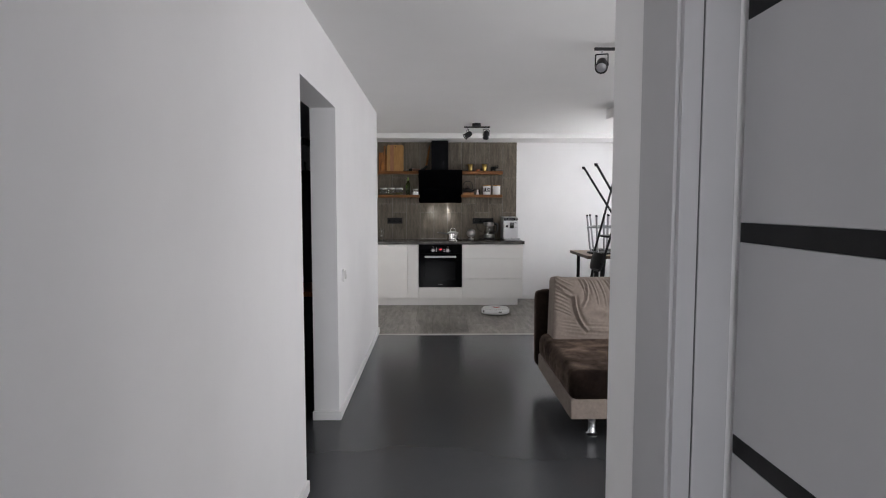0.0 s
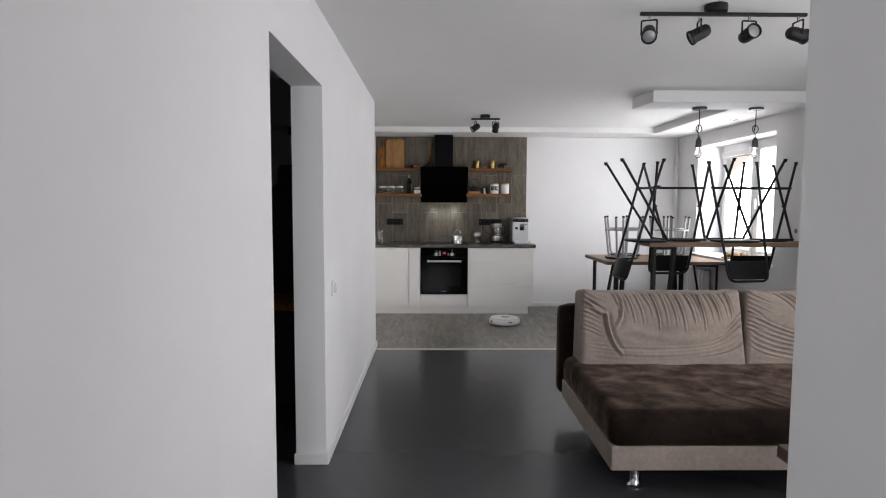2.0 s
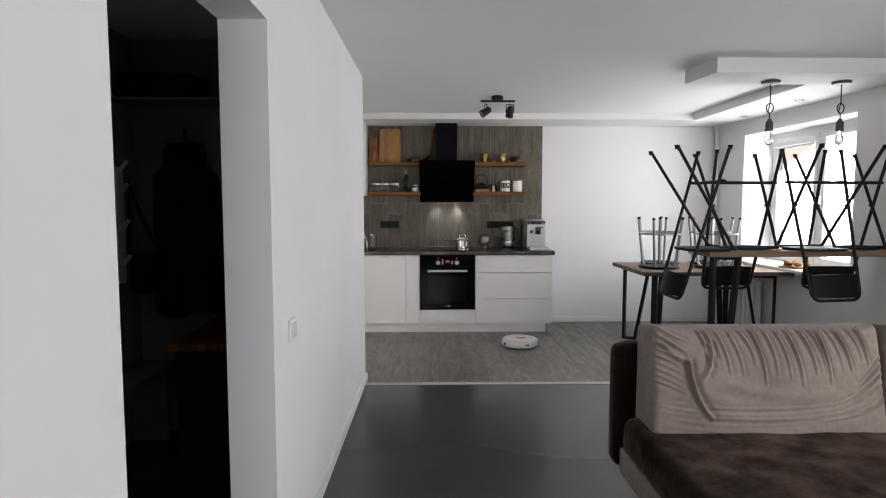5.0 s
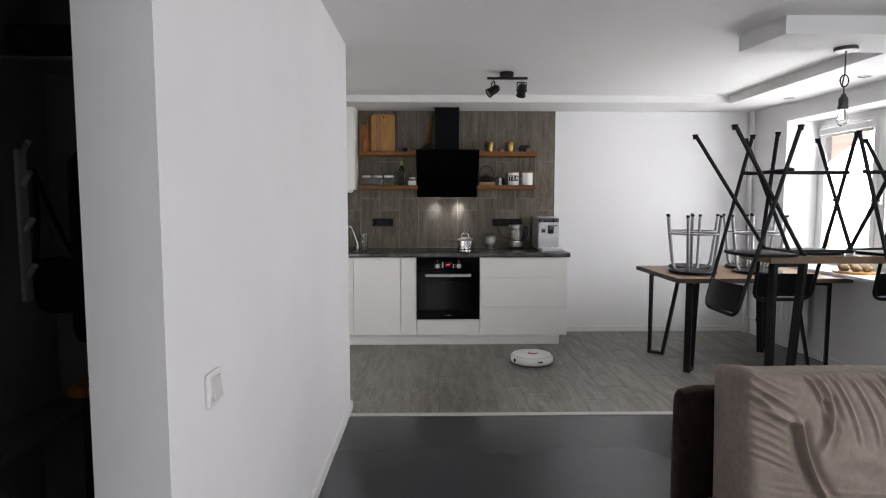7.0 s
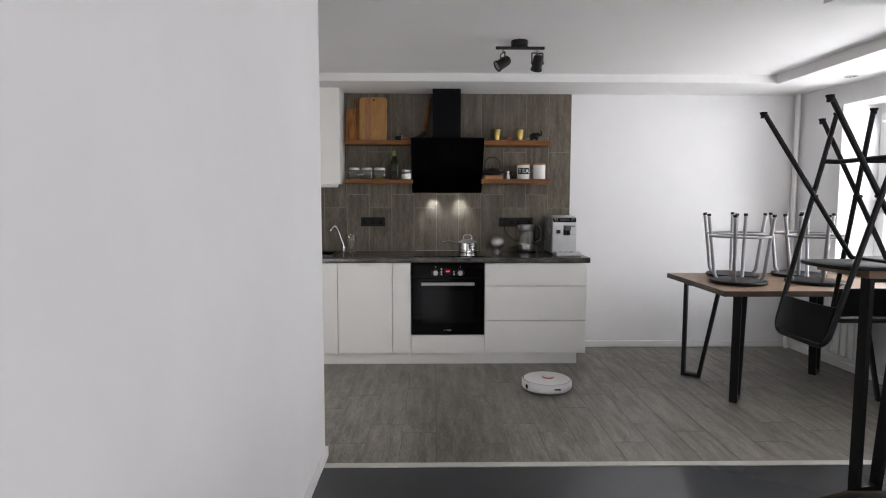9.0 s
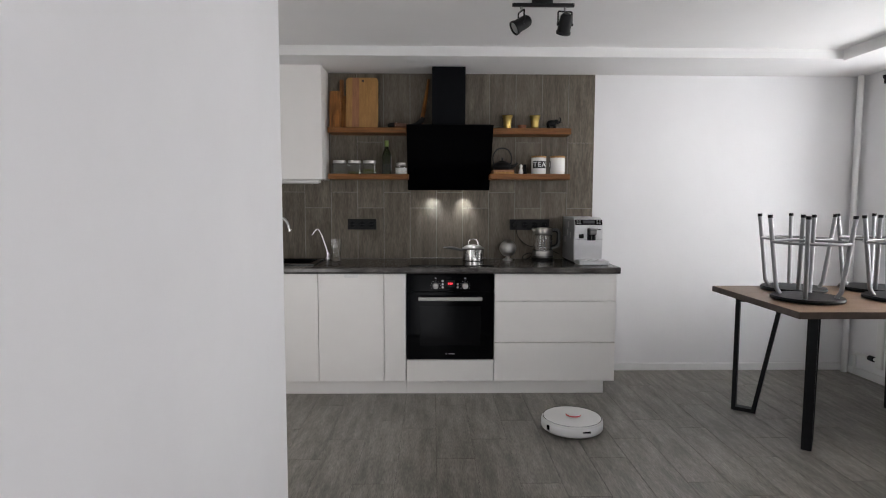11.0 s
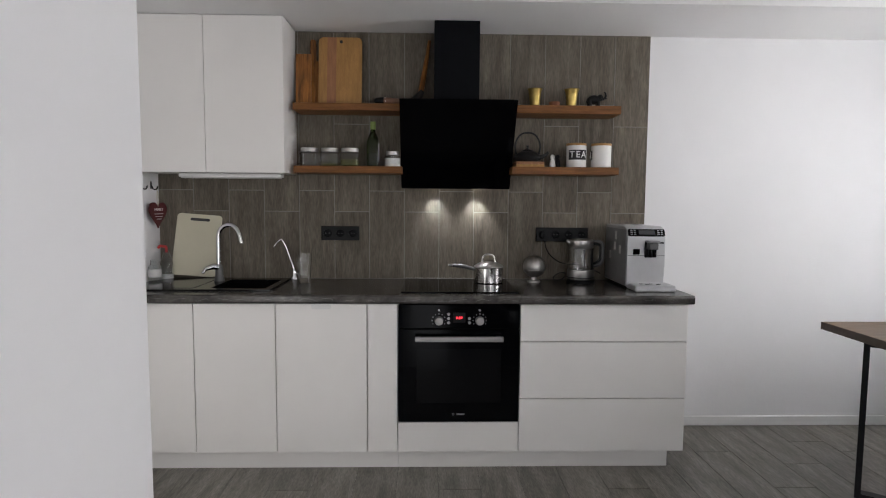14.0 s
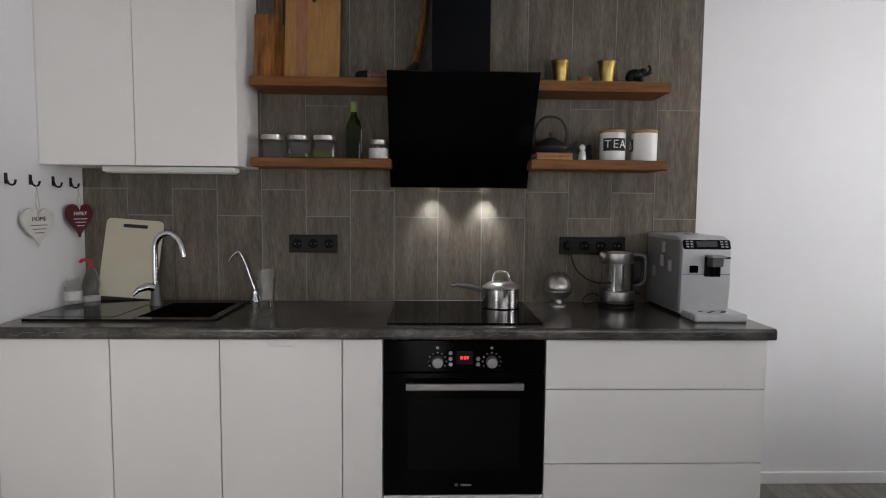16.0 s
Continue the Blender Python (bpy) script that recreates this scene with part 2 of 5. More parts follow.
def merge(bm, b):
    if bm is None:
        return b
    me = bpy.data.meshes.new("t")
    b.to_mesh(me)
    b.free()
    bm.from_mesh(me)
    bpy.data.meshes.remove(me)
    return bm


def lathe(profile, seg=28, at=(0, 0, 0), bm=None):
    """A turned body from (radius, height) pairs."""
    b = bmesh.new()
    rings = []
    for r, z in profile:
        if r < 1e-5:
            rings.append([b.verts.new((at[0], at[1], at[2] + z))])
        else:
            rings.append([b.verts.new((at[0] + r * math.cos(2 * math.pi * i / seg), at[1] + r * math.sin(2 * math.pi * i / seg), at[2] + z)) for i in range(seg)])
    for a, c in zip(rings, rings[1:]):
        for i in range(seg):
            j = (i + 1) % seg
            if len(a) == 1 and len(c) == 1:
                continue
            if len(a) == 1:
                b.faces.new((a[0], c[i], c[j]))
            elif len(c) == 1:
                b.faces.new((a[i], a[j], c[0]))
            else:
                b.faces.new((a[i], a[j], c[j], c[i]))
    return merge(bm, b)


def rounded(points, radius, steps=5):
    """A polyline with its corners rounded."""
    pts = [Vector(p) for p in points]
    out = [pts[0]]
    for a, p, c in zip(pts, pts[1:], pts[2:]):
        d = min(radius, (a - p).length * 0.49, (c - p).length * 0.49)
        s, e = p + (a - p).normalized() * d, p + (c - p).normalized() * d
        for i in range(steps + 1):
            t = i / steps
            out.append(s * (1 - t) ** 2 + p * 2 * t * (1 - t) + e * t * t)
    return out + [pts[-1]]


def tube(points, r, seg=10, bm=None, closed=False):
    """A round tube along a polyline; r may be one radius or one for each point."""
    b = bmesh.new()
    pts = [Vector(p) for p in points]
    rs = r if isinstance(r, (list, tuple)) else [r] * len(pts)
    n = len(pts)
    rings, up = [], None
    for i, p in enumerate(pts):
        before = pts[(i - 1) % n] if (closed or i) else p
        after = pts[(i + 1) % n] if (closed or i < n - 1) else p
        d = (after - before).normalized()
        if up is None:
            up = d.orthogonal().normalized()
        up = (up - d * up.dot(d)).normalized()
        side = d.cross(up)
        rings.append([b.verts.new(p + (up * math.cos(2 * math.pi * k / seg) + side * math.sin(2 * math.pi * k / seg)) * rs[i]) for k in range(seg)])
    pairs = list(zip(rings, rings[1:])) + ([(rings[-1], rings[0])] if closed else [])
    for a, c in pairs:
        for k in range(seg):
            b.faces.new((a[k], a[(k + 1) % seg], c[(k + 1) % seg], c[k]))
    if not closed:
        b.faces.new(rings[0][::-1])
        b.faces.new(rings[-1])
    return merge(bm, b)


def bar(p, q, w, d, bm=None):
    """A square bar from p to q."""
    p, q = Vector(p), Vector(q)
    b = bmesh.new()
    bmesh.ops.create_cube(b, size=1, matrix=Matrix.LocRotScale((p + q) / 2, (q - p).to_track_quat("Z", "Y"), (w, d, (q - p).length)))
    bmesh.ops.bevel(b, geom=b.edges[:], offset=min(w, d) * 0.12, segments=1, affect="EDGES")
    return merge(bm, b)


def slab(outline, z0, z1, bevel=0.0, bm=None):
    """An upright prism over an outline of (x, y)."""
    b = bmesh.new()
    low = [b.verts.new((x, y, z0)) for x, y in outline]
    top = [b.verts.new((x, y, z1)) for x, y in outline]
    b.faces.new(low[::-1])
    b.faces.new(top)
    n = len(outline)
    for i in range(n):
        b.faces.new((low[i], low[(i + 1) % n], top[(i + 1) % n], top[i]))
    if bevel:
        bmesh.ops.recalc_face_normals(b, faces=b.faces)
        es = [e for e in b.edges if abs(e.verts[0].co.z - e.verts[1].co.z) < 1e-6]
        bmesh.ops.bevel(b, geom=es, offset=bevel, segments=2, affect="EDGES", profile=0.5)
    return merge(bm, b)


def round_rect(x0, x1, y0, y1, r, n=6):
    out = []
    for cx, cy, a in ((x1 - r, y1 - r, 0), (x0 + r, y1 - r, 90), (x0 + r, y0 + r, 180), (x1 - r, y0 + r, 270)):
        for i in range(n + 1):
            t = radians(a + 90 * i / n)
            out.append((cx + r * math.cos(t), cy + r * math.sin(t)))
    return out


def moved(bm, m):
    bmesh.ops.transform(bm, matrix=m, verts=bm.verts)
    return bm


def lettering(name, words, size, mat, parent, m, label="", depth=0.0008):
    cu = bpy.data.curves.new(name, "FONT")
    cu.body, cu.size, cu.align_x, cu.align_y, cu.extrude = words, size, "CENTER", "CENTER", depth
    t = bpy.data.objects.new("t", cu)
    scene.collection.objects.link(t)
    me = bpy.data.meshes.new_from_object(t)
    bpy.data.objects.remove(t)
    bpy.data.curves.remove(cu)
    me.materials.append(mat)
    ob = new(name, me)
    ob.parent, ob.matrix_local = parent, m
    if label:
        tagged(ob, label)
    return ob

# ---- structure ----
CEILZ, SOFF = 2.36, 2.297
b = box(-2.6, 3.60, 0.60, 0.76, 0, 2.6)
structure("wall_north", b, WALL, "smooth white painted wall behind the kitchen", "wall")


def east(y):
    """The slightly skewed inner face of the window wall."""
    return 3.18 + 0.030 * (0.60 - y)


def east_slab(y0, y1, z0, z1, bm=None):
    return slab([(east(y0), y0), (3.62, y0), (3.62, y1), (east(y1), y1)], z0, z1, bm=bm)


b = east_slab(-9.6, -6.2, 0, 2.6)
# the living room opening stays out of view, added for its daylight lamp
east_slab(-6.2, -4.0, 0, 0.7, b)
east_slab(-6.2, -4.0, 2.2, 2.6, b)
east_slab(-4.0, -1.57, 0, 2.6, b)
east_slab(-1.57, 0.04, 0, 0.77, b)
east_slab(-1.57, 0.04, 2.13, 2.6, b)
east_slab(0.04, 0.60, 0, 2.6, b)
structure("wall_east", b, WALL, "thick white painted wall with a deep window niche", "wall")
b = box(-0.85, -0.69, -9.6, -5.255, 0, 2.6)
box(-0.85, -0.69, -5.255, -4.30, 1.99, 2.6, bm=b)
box(-0.85, -0.69, -4.30, -1.708, 0, 2.6, bm=b)
structure("wall_hall", b, WALL, "white painted partition with an open doorway", "wall")
# opening and frame are added out of view, to hold the side lamp
b = box(-2.6, -1.62, -1.91, -1.74, 0, 2.6)
box(-0.98, -0.86, -1.91, -1.74, 0, 2.6, bm=b)
box(-1.62, -0.98, -1.91, -1.74, 0, 0.50, bm=b)
box(-1.62, -0.98, -1.91, -1.74, 1.42, 2.6, bm=b)
structure("wall_return", b, WALL, "white painted return wall with an added unseen opening", "wall")
added_win = tagged(new("window_2"), "unseen white frame added round the side fill lamp", "window", "", "structure")
b = box(-1.62, -1.58, -1.80, -1.755, 0.50, 1.42, 0.004)
box(-1.02, -0.98, -1.80, -1.755, 0.50, 1.42, 0.004, b)
box(-1.58, -1.02, -1.80, -1.755, 0.50, 0.54, 0.004, b)
box(-1.58, -1.02, -1.80, -1.755, 1.38, 1.42, 0.004, b)
part("window_frame", b, TRIM, added_win)
part("window_sill", box(-1.64, -0.96, -1.755, -1.70, 0.47, 0.4995, 0.005), TRIM, added_win)
b = box(-1.86, -1.70, -0.10, 0.60, 0, 2.6)
structure("wall_west", b, WALL, "white wall panel beside the worktop with hooks", "wall")
b = box(-2.6, -2.45, -1.74, 0.60, 0, 2.6)
structure("wall_west_end", b, WALL, "plain white wall behind the tall units", "wall")
b = box(0.36, 0.52, -6.985, -6.62, 0, 2.6)
box(0.36, 0.52, -9.6, -7.86, 0, 2.6, bm=b)
box(0.36, 0.52, -7.86, -6.985, 2.06, 2.6, bm=b)
structure("wall_corridor", b, WALL, "white painted corridor wall ending at the living room", "wall")
# the gap in this unseen wall is made for the south fill lamp
b = box(0.52, 1.15, -6.78, -6.62, 0, 2.6)
box(2.95, 3.18, -6.78, -6.62, 0, 2.6, bm=b)
box(1.15, 2.95, -6.78, -6.62, 0, 0.06, bm=b)
box(1.15, 2.95, -6.78, -6.62, 2.22, 2.6, bm=b)
structure("wall_living_south", b, WALL, "plain white living room wall", "wall")
# the opening is unseen, cut to let the corridor fill lamp in
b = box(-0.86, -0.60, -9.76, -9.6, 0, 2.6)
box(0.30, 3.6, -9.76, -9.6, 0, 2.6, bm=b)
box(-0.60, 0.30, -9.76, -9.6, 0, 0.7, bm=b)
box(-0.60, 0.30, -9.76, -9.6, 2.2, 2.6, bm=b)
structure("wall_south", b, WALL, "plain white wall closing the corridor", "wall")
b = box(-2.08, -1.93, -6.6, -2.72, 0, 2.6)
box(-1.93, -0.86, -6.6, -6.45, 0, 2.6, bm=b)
structure("wall_cloakroom", b, DIMWALL, "cloakroom wall, colour dimmed for the unlit room", "wall")
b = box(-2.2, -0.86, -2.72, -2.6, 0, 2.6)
structure("wall_cloakroom_end", b, DIMWALL, "cloakroom end wall with shelf and hooks, colour dimmed", "wall")

b = box(-2.6, 3.6, -9.76, -1.81, -0.12, 0)
structure("floor", b, DARKFLOOR, "dark grey glossy sheet floor", "floor")
b = box(-2.6, 3.6, -1.81, 0.76, -0.12, -0.004)
floor_kitchen = structure("floor_kitchen", b, FLOORGROUT, "grey wood-look tiled kitchen floor", "floor")
b = box(-0.69, 3.17, -1.832, -1.785, -0.002, 0.005, 0.002)
structure("trim_threshold", b, STRIPWHITE, "pale threshold strip between two floors", "trim")

b = box(-2.6, 3.6, -9.76, 0.76, CEILZ, CEILZ + 0.12)
box(-2.45, 3.3, 0.04, 0.60, SOFF, CEILZ, bm=b)
box(2.64, 3.4, -1.95, 0.04, SOFF - 0.012, CEILZ, bm=b)
slab([(1.735, -2.335), (3.4, -2.335), (3.4, -1.95), (1.685, -1.95)], 2.264, CEILZ, bm=b)
structure("ceiling", b, CEIL, "white ceiling with lowered plasterboard boxes", "ceiling")


def skirting(name, x0, x1, y0, y1):
    bm = box(x0, x1, y0, y1, 0, 0.058, 0.004)
    structure(name, bm, TRIM, "white skirting board along the wall", "baseboard")


skirting("baseboard_north", 1.15, 3.165, 0.585, 0.602)
b = slab([(east(-6.6) - 0.017, -6.6), (east(-6.6) + 0.002, -6.6), (3.182, 0.585), (3.163, 0.585)], 0, 0.058, 0.003)
structure("baseboard_east", b, TRIM, "white skirting board along the wall", "baseboard")
skirting("baseboard_hall", -0.692, -0.675, -4.30, -1.708)
skirting("baseboard_hall_near", -0.692, -0.675, -9.6, -5.255)
skirting("baseboard_jamb", -0.858, -0.675, -4.317, -4.30)
skirting("baseboard_end", -0.858, -0.675, -1.708, -1.692)

# window over the dining table
win = tagged(new("window_1"), "white framed double window with bright daylight", "window", "", "structure")
WX = 3.50


def sash(y0, y1, z0, z1):
    bm = box(WX, WX + 0.06, y0, y0 + 0.055, z0, z1, 0.006)
    box(WX, WX + 0.06, y1 - 0.055, y1, z0, z1, 0.006, bm)
    box(WX, WX + 0.06, y0 + 0.055, y1 - 0.055, z0, z0 + 0.055, 0.006, bm)
    box(WX, WX + 0.06, y0 + 0.055, y1 - 0.055, z1 - 0.055, z1, 0.006, bm)
    part("window_sash", bm, TRIM, win)
    pane = part("pane", box(WX + 0.025, WX + 0.031, y0 + 0.05, y1 - 0.05, z0 + 0.05, z1 - 0.05), PANE, win)
    pane.visible_shadow = False


b = box(WX + 0.01, WX + 0.09, -1.57, -1.47, 0.77, 2.13, 0.004)
box(WX + 0.01, WX + 0.09, -0.02, 0.04, 0.77, 2.13, 0.004, b)
box(WX + 0.01, WX + 0.09, -1.47, -0.02, 2.07, 2.13, 0.004, b)
box(WX + 0.01, WX + 0.09, -1.47, -0.02, 0.77, 0.83, 0.004, b)
box(WX + 0.01, WX + 0.09, -0.775, -0.715, 0.83, 2.07, 0.004, b)
part("window_frame", b, TRIM, win)
sash(-1.475, -0.77, 0.825, 2.075)
sash(-0.72, -0.015, 0.825, 2.075)
part("window_handle", box(WX - 0.03, WX, -0.805, -0.785, 1.35, 1.47, 0.005), PLASTICWHITE, win)
sill = part("window_sill", box(3.10, WX + 0.01, -1.60, 0.09, 0.77, 0.80, 0.008), PLASTICWHITE, win)

bl_ = thing("roller_blind", "rolled-up white roller blind on the window sash", "blind")
part("cassette", box(WX - 0.048, WX - 0.0005, -0.70, -0.03, 1.985, 2.045, 0.012), PLASTICWHITE, bl_, "white blind cassette")
part("hem_bar", box(WX - 0.022, WX - 0.008, -0.68, -0.05, 1.962, 1.9835, 0.003), SAIL, bl_, "pale hem bar")

# brick house across the yard, seen through the window; its glow stands in for daylight
brickm = bpy.data.materials.new("self_lit_brick")
brickm.use_nodes = True
bn, bl = brickm.node_tree.nodes, brickm.node_tree.links
bt = bn.new("ShaderNodeTexBrick")
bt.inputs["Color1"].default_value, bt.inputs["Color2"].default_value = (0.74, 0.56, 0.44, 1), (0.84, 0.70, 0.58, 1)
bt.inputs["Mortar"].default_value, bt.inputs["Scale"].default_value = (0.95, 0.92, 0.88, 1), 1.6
btc, bmp = bn.new("ShaderNodeTexCoord"), bn.new("ShaderNodeMapping")
bmp.inputs["Rotation"].default_value = (radians(90), 0, radians(90))
bl.new(btc.outputs["Object"], bmp.inputs[0])
bl.new(bmp.outputs[0], bt.inputs["Vector"])
bl.new(bt.outputs["Color"], bn["Principled BSDF"].inputs["Base Color"])
# the bricks emit their own colour instead of being lit from outside
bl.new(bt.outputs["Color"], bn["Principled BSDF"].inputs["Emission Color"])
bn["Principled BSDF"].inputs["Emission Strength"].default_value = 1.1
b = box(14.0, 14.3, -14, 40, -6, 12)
structure("backdrop", b, brickm, "pale brick house across the yard, glowing in place of daylight", "backdrop")

# ---- corridor door ----
door = tagged(new("door_1"), "closed grey-white door with black inlaid strips", "door", "", "structure")
leaf = part("door_leaf", box(0.458, 0.498, -7.842, -7.004, 0.01, 2.03, 0.002), DOORPAINT, door)
STRIPS = (0.228, 0.598, 0.968, 1.338, 1.708)
for z in STRIPS:
    part("door_strip", box(0.4555, 0.459, -7.842, -7.012, z - 0.0165, z + 0.0165), BLACKPLASTIC, leaf, "black inlaid strip")
for z0, z1 in zip((0.010,) + tuple(z + 0.0165 for z in STRIPS), tuple(z - 0.0165 for z in STRIPS) + (2.03,)):
    part("door_panel", box(0.4548, 0.4585, -7.842, -7.012, z0 + 0.0008, z1 - 0.0008, 0.001), DOORPAINT, leaf)
for x0, x1, t in ((0.3535, 0.3865, 0.015), (0.3905, 0.450, 0.012)):
    part("door_jamb", box(x0, x1, -6.985 - t, -6.9855, 0, 2.045, 0.001), DOORPAINT, door)
    part("door_jamb", box(x0, x1, -7.8595, -7.86 + t, 0, 2.045, 0.001), DOORPAINT, door)
    part("door_head", box(x0, x1, -7.86 + t, -6.985 - t, 2.0595 - t, 2.0595, 0.001), DOORPAINT, door)
part("door_seal", box(0.387, 0.390, -6.994, -6.9855, 0, 2.045), DARKSHEET, door, "dark rubber seal")
b = box(0.348, 0.3595, -6.984, -6.815, 0, 2.20, 0.002)
box(0.348, 0.3595, -8.03, -7.861, 0, 2.20, 0.002, b)
box(0.348, 0.3595, -7.861, -6.984, 2.061, 2.20, 0.002, b)
part("door_casing", b, DOORPAINT, door)
b = box(0.353, 0.361, -6.813, -6.615, 0, 2.36)
structure("trim_corridor_corner", b, TRIM, "white corner boarding at the wall end", "trim")

# ---- kitchen ----


def front(x0, x1, z0, z1, parent, name="door"):
    return part(name, box(x0 + 0.0022, x1 - 0.0022, 0, 0.019, z0 + 0.0022, z1 - 0.0022, 0.0012), FRONT, parent)


def base_unit(x0, x1, doors, label):
    u = thing("base_cabinet", label, "cabinet", group="kitchen base cabinets")
    top = 0.55 if x0 < -1.0 else 0.846
    part("body", box(x0 + 0.001, x1 - 0.001, 0.034, 0.58, 0.10, top), FRONT, u)
    for z0, z1, n in doors:
        front(x0, x1, z0, z1, u, n)
    return u


base_unit(-1.70, -1.29, [(0.10, 0.847, "door")], "matt white handleless base cabinet beside the wall")
base_unit(-1.29, -0.895, [(0.10, 0.847, "door")], "matt white handleless sink base cabinet")
dish = base_unit(-0.895, -0.45, [(0.10, 0.847, "door")], "matt white handleless cabinet with a top latch notch")
part("latch", moved(slab(round_rect(-0.048, 0.048, -0.014, 0.013, 0.011), 0, 0.006, 0.0015), pose(-0.672, 0.0005, 0.834, 90)), PLASTICWHITE, dish, "small white latch flap")
base_unit(-0.45, -0.30, [(0.10, 0.847, "door")], "narrow matt white pull-out base cabinet")
hous = thing("base_cabinet", "matt white oven housing with a low drawer", "cabinet", group="kitchen base cabinets")
part("body", box(-0.299, 0.299, 0.021, 0.58, 0.10, 0.252), FRONT, hous)
front(-0.30, 0.30, 0.10, 0.255, hous, "drawer")
base_unit(0.30, 1.136, [(0.10, 0.373, "drawer"), (0.373, 0.659, "drawer"), (0.659, 0.847, "drawer")], "wide matt white base cabinet with three drawers")
pl = thing("plinth", "white plinth board under the base cabinets", "plinth")
for px0, px1 in ((-1.70, -0.3005), (-0.2995, 1.075)):
    part("board", box(px0, px1, 0.052, 0.07, 0, 0.098, 0.001), FRONT, pl)

wt = thing("worktop", "dark marbled stone-look worktop with rounded edge", "worktop")
TOPZ = 0.893
hx0, hx1, hy0, hy1 = -1.262, -0.964, 0.12, 0.47
b = box(-1.70, 1.152, -0.028, hy0, TOPZ - 0.043, TOPZ)
es = [e for e in b.edges if all(abs(v.co.y + 0.028) < 1e-4 for v in e.verts) and abs(e.verts[0].co.z - e.verts[1].co.z) < 1e-4]
bmesh.ops.bevel(b, geom=es, offset=0.012, segments=4, affect="EDGES", profile=0.5)
box(-1.70, hx0, hy0, hy1, TOPZ - 0.043, TOPZ, bm=b)
box(hx1, 1.152, hy0, hy1, TOPZ - 0.043, TOPZ, bm=b)
box(-1.70, 1.152, hy1, 0.596, TOPZ - 0.043, TOPZ, bm=b)
part("slab", b, WORKTOP, wt)
veins = bmesh.new()
vr = random.Random(4)
for i in range(26):
    x = -1.6 + i * 0.105 + vr.uniform(-0.03, 0.03)
    p = [(x + k * 0.022 * vr.uniform(0.6, 1.5), -0.0283, TOPZ - 0.031 + vr.uniform(0, 0.016)) for k in range(4)]
    tube(p, 0.0007, 4, veins)
part("vein", veins, VEIN, wt, "pale veins along the front edge", kind="stuff")

# oven
oven = thing("built_in_oven", "black glass built-in oven with steel handle", "oven")
part("body", box(-0.296, 0.296, 0.02, 0.55, 0.262, 0.842), BLACKPLASTIC, oven)
panel = part("control_panel", box(-0.2965, 0.2965, -0.004, 0.019, 0.727, 0.8445, 0.002), BLACKGLASS, oven)
od = part("oven_door", box(-0.2965, 0.2965, -0.006, 0.019, 0.258, 0.722, 0.002), BLACKGLASS, oven)
part("door_window", box(-0.207, 0.207, -0.0068, -0.005, 0.355, 0.625), material("oven_window", (0.004, 0.004, 0.0045), 0.10, spec=0.12), od, "smoked glass window")
b = box(-0.215, 0.215, -0.048, -0.030, 0.668, 0.694, 0.004)
handle = part("handle", b, STEEL, od, "brushed steel bar handle")
for hx in (-0.205, 0.185):
    part("handle_foot", box(hx, hx + 0.02, -0.034, -0.004, 0.672, 0.69, 0.002), STEEL, handle)
for kx in (-0.100, 0.100):
    k = moved(lathe([(0, 0), (0.0215, 0), (0.0205, 0.02), (0.018, 0.025), (0, 0.025)], 24), pose(kx, -0.004, 0.766, 90))
    part("knob", k, STEEL, panel, "brushed steel knob", True)
    marks = bmesh.new()
    for i in range(9):
        a = radians(-30 + i * 30)
        box(kx + 0.033 * math.cos(a) - 0.0028, kx + 0.033 * math.cos(a) + 0.0028, -0.0048, -0.0035, 0.766 + 0.033 * math.sin(a) - 0.0022, 0.766 + 0.033 * math.sin(a) + 0.0022, bm=marks)
    box(kx - 0.005, kx + 0.005, -0.0048, -0.0035, 0.812, 0.821, bm=marks)
    part("scale_marks", marks, SILVERPAINT, panel, kind="stuff")
for bx, zs in ((-0.052, (0.755, 0.776, 0.797)), (0.050, (0.755, 0.776))):
    for z in zs:
        part("button", moved(lathe([(0, 0), (0.0075, 0), (0.007, 0.004), (0, 0.004)], 14), pose(bx, -0.004, z, 90)), STEEL, panel, "small steel button", True)
part("display", box(-0.030, 0.030, -0.0046, -0.0035, 0.755, 0.805), BLACKPLASTIC, panel)
b = box(-0.016, -0.007, -0.0056, -0.0045, 0.774, 0.785)
box(-0.003, 0.005, -0.0056, -0.0045, 0.773, 0.786, bm=b)
box(0.007, 0.015, -0.0056, -0.0045, 0.775, 0.786, bm=b)
part("display_digits", b, REDGLOW, panel, "glowing red digits")
b = moved(lathe([(0.0035, 0), (0.006, 0), (0.006, 0.0012), (0.0035, 0.0012)], 14), pose(-0.026, -0.006, 0.297, 90))
box(-0.010, 0.030, -0.0072, -0.0058, 0.293, 0.300, bm=b)
part("badge", b, SILVERPAINT, od, "small pale maker mark")

# hob
hob = thing("induction_hob", "black glass hob set in the worktop", "hob")
part("rear_trim", box(-0.285, 0.295, 0.5605, 0.564, TOPZ + 0.0005, TOPZ + 0.007), STEEL, hob)
part("glass_plate", box(-0.288, 0.298, 0.045, 0.56, TOPZ - 0.002, TOPZ + 0.006, 0.002), BLACKGLASS, hob)

# sink
sink = thing("sink", "black composite sink with drainer, set in worktop", "sink")
b = bmesh.new()
ox0, ox1, oy0, oy1, rz = -1.655, -0.94, 0.085, 0.535, TOPZ + 0.009
for a in ((ox0, hx0 + 0.01, oy0, oy1), (hx1 - 0.01, ox1, oy0, oy1), (hx0 + 0.01, hx1 - 0.01, oy0, hy0 + 0.01), (hx0 + 0.01, hx1 - 0.01, hy1 - 0.01, oy1)):
    box(a[0], a[1], a[2], a[3], TOPZ + 0.0005, rz, bm=b)
part("rim", b, BLACKGLOSS, sink)
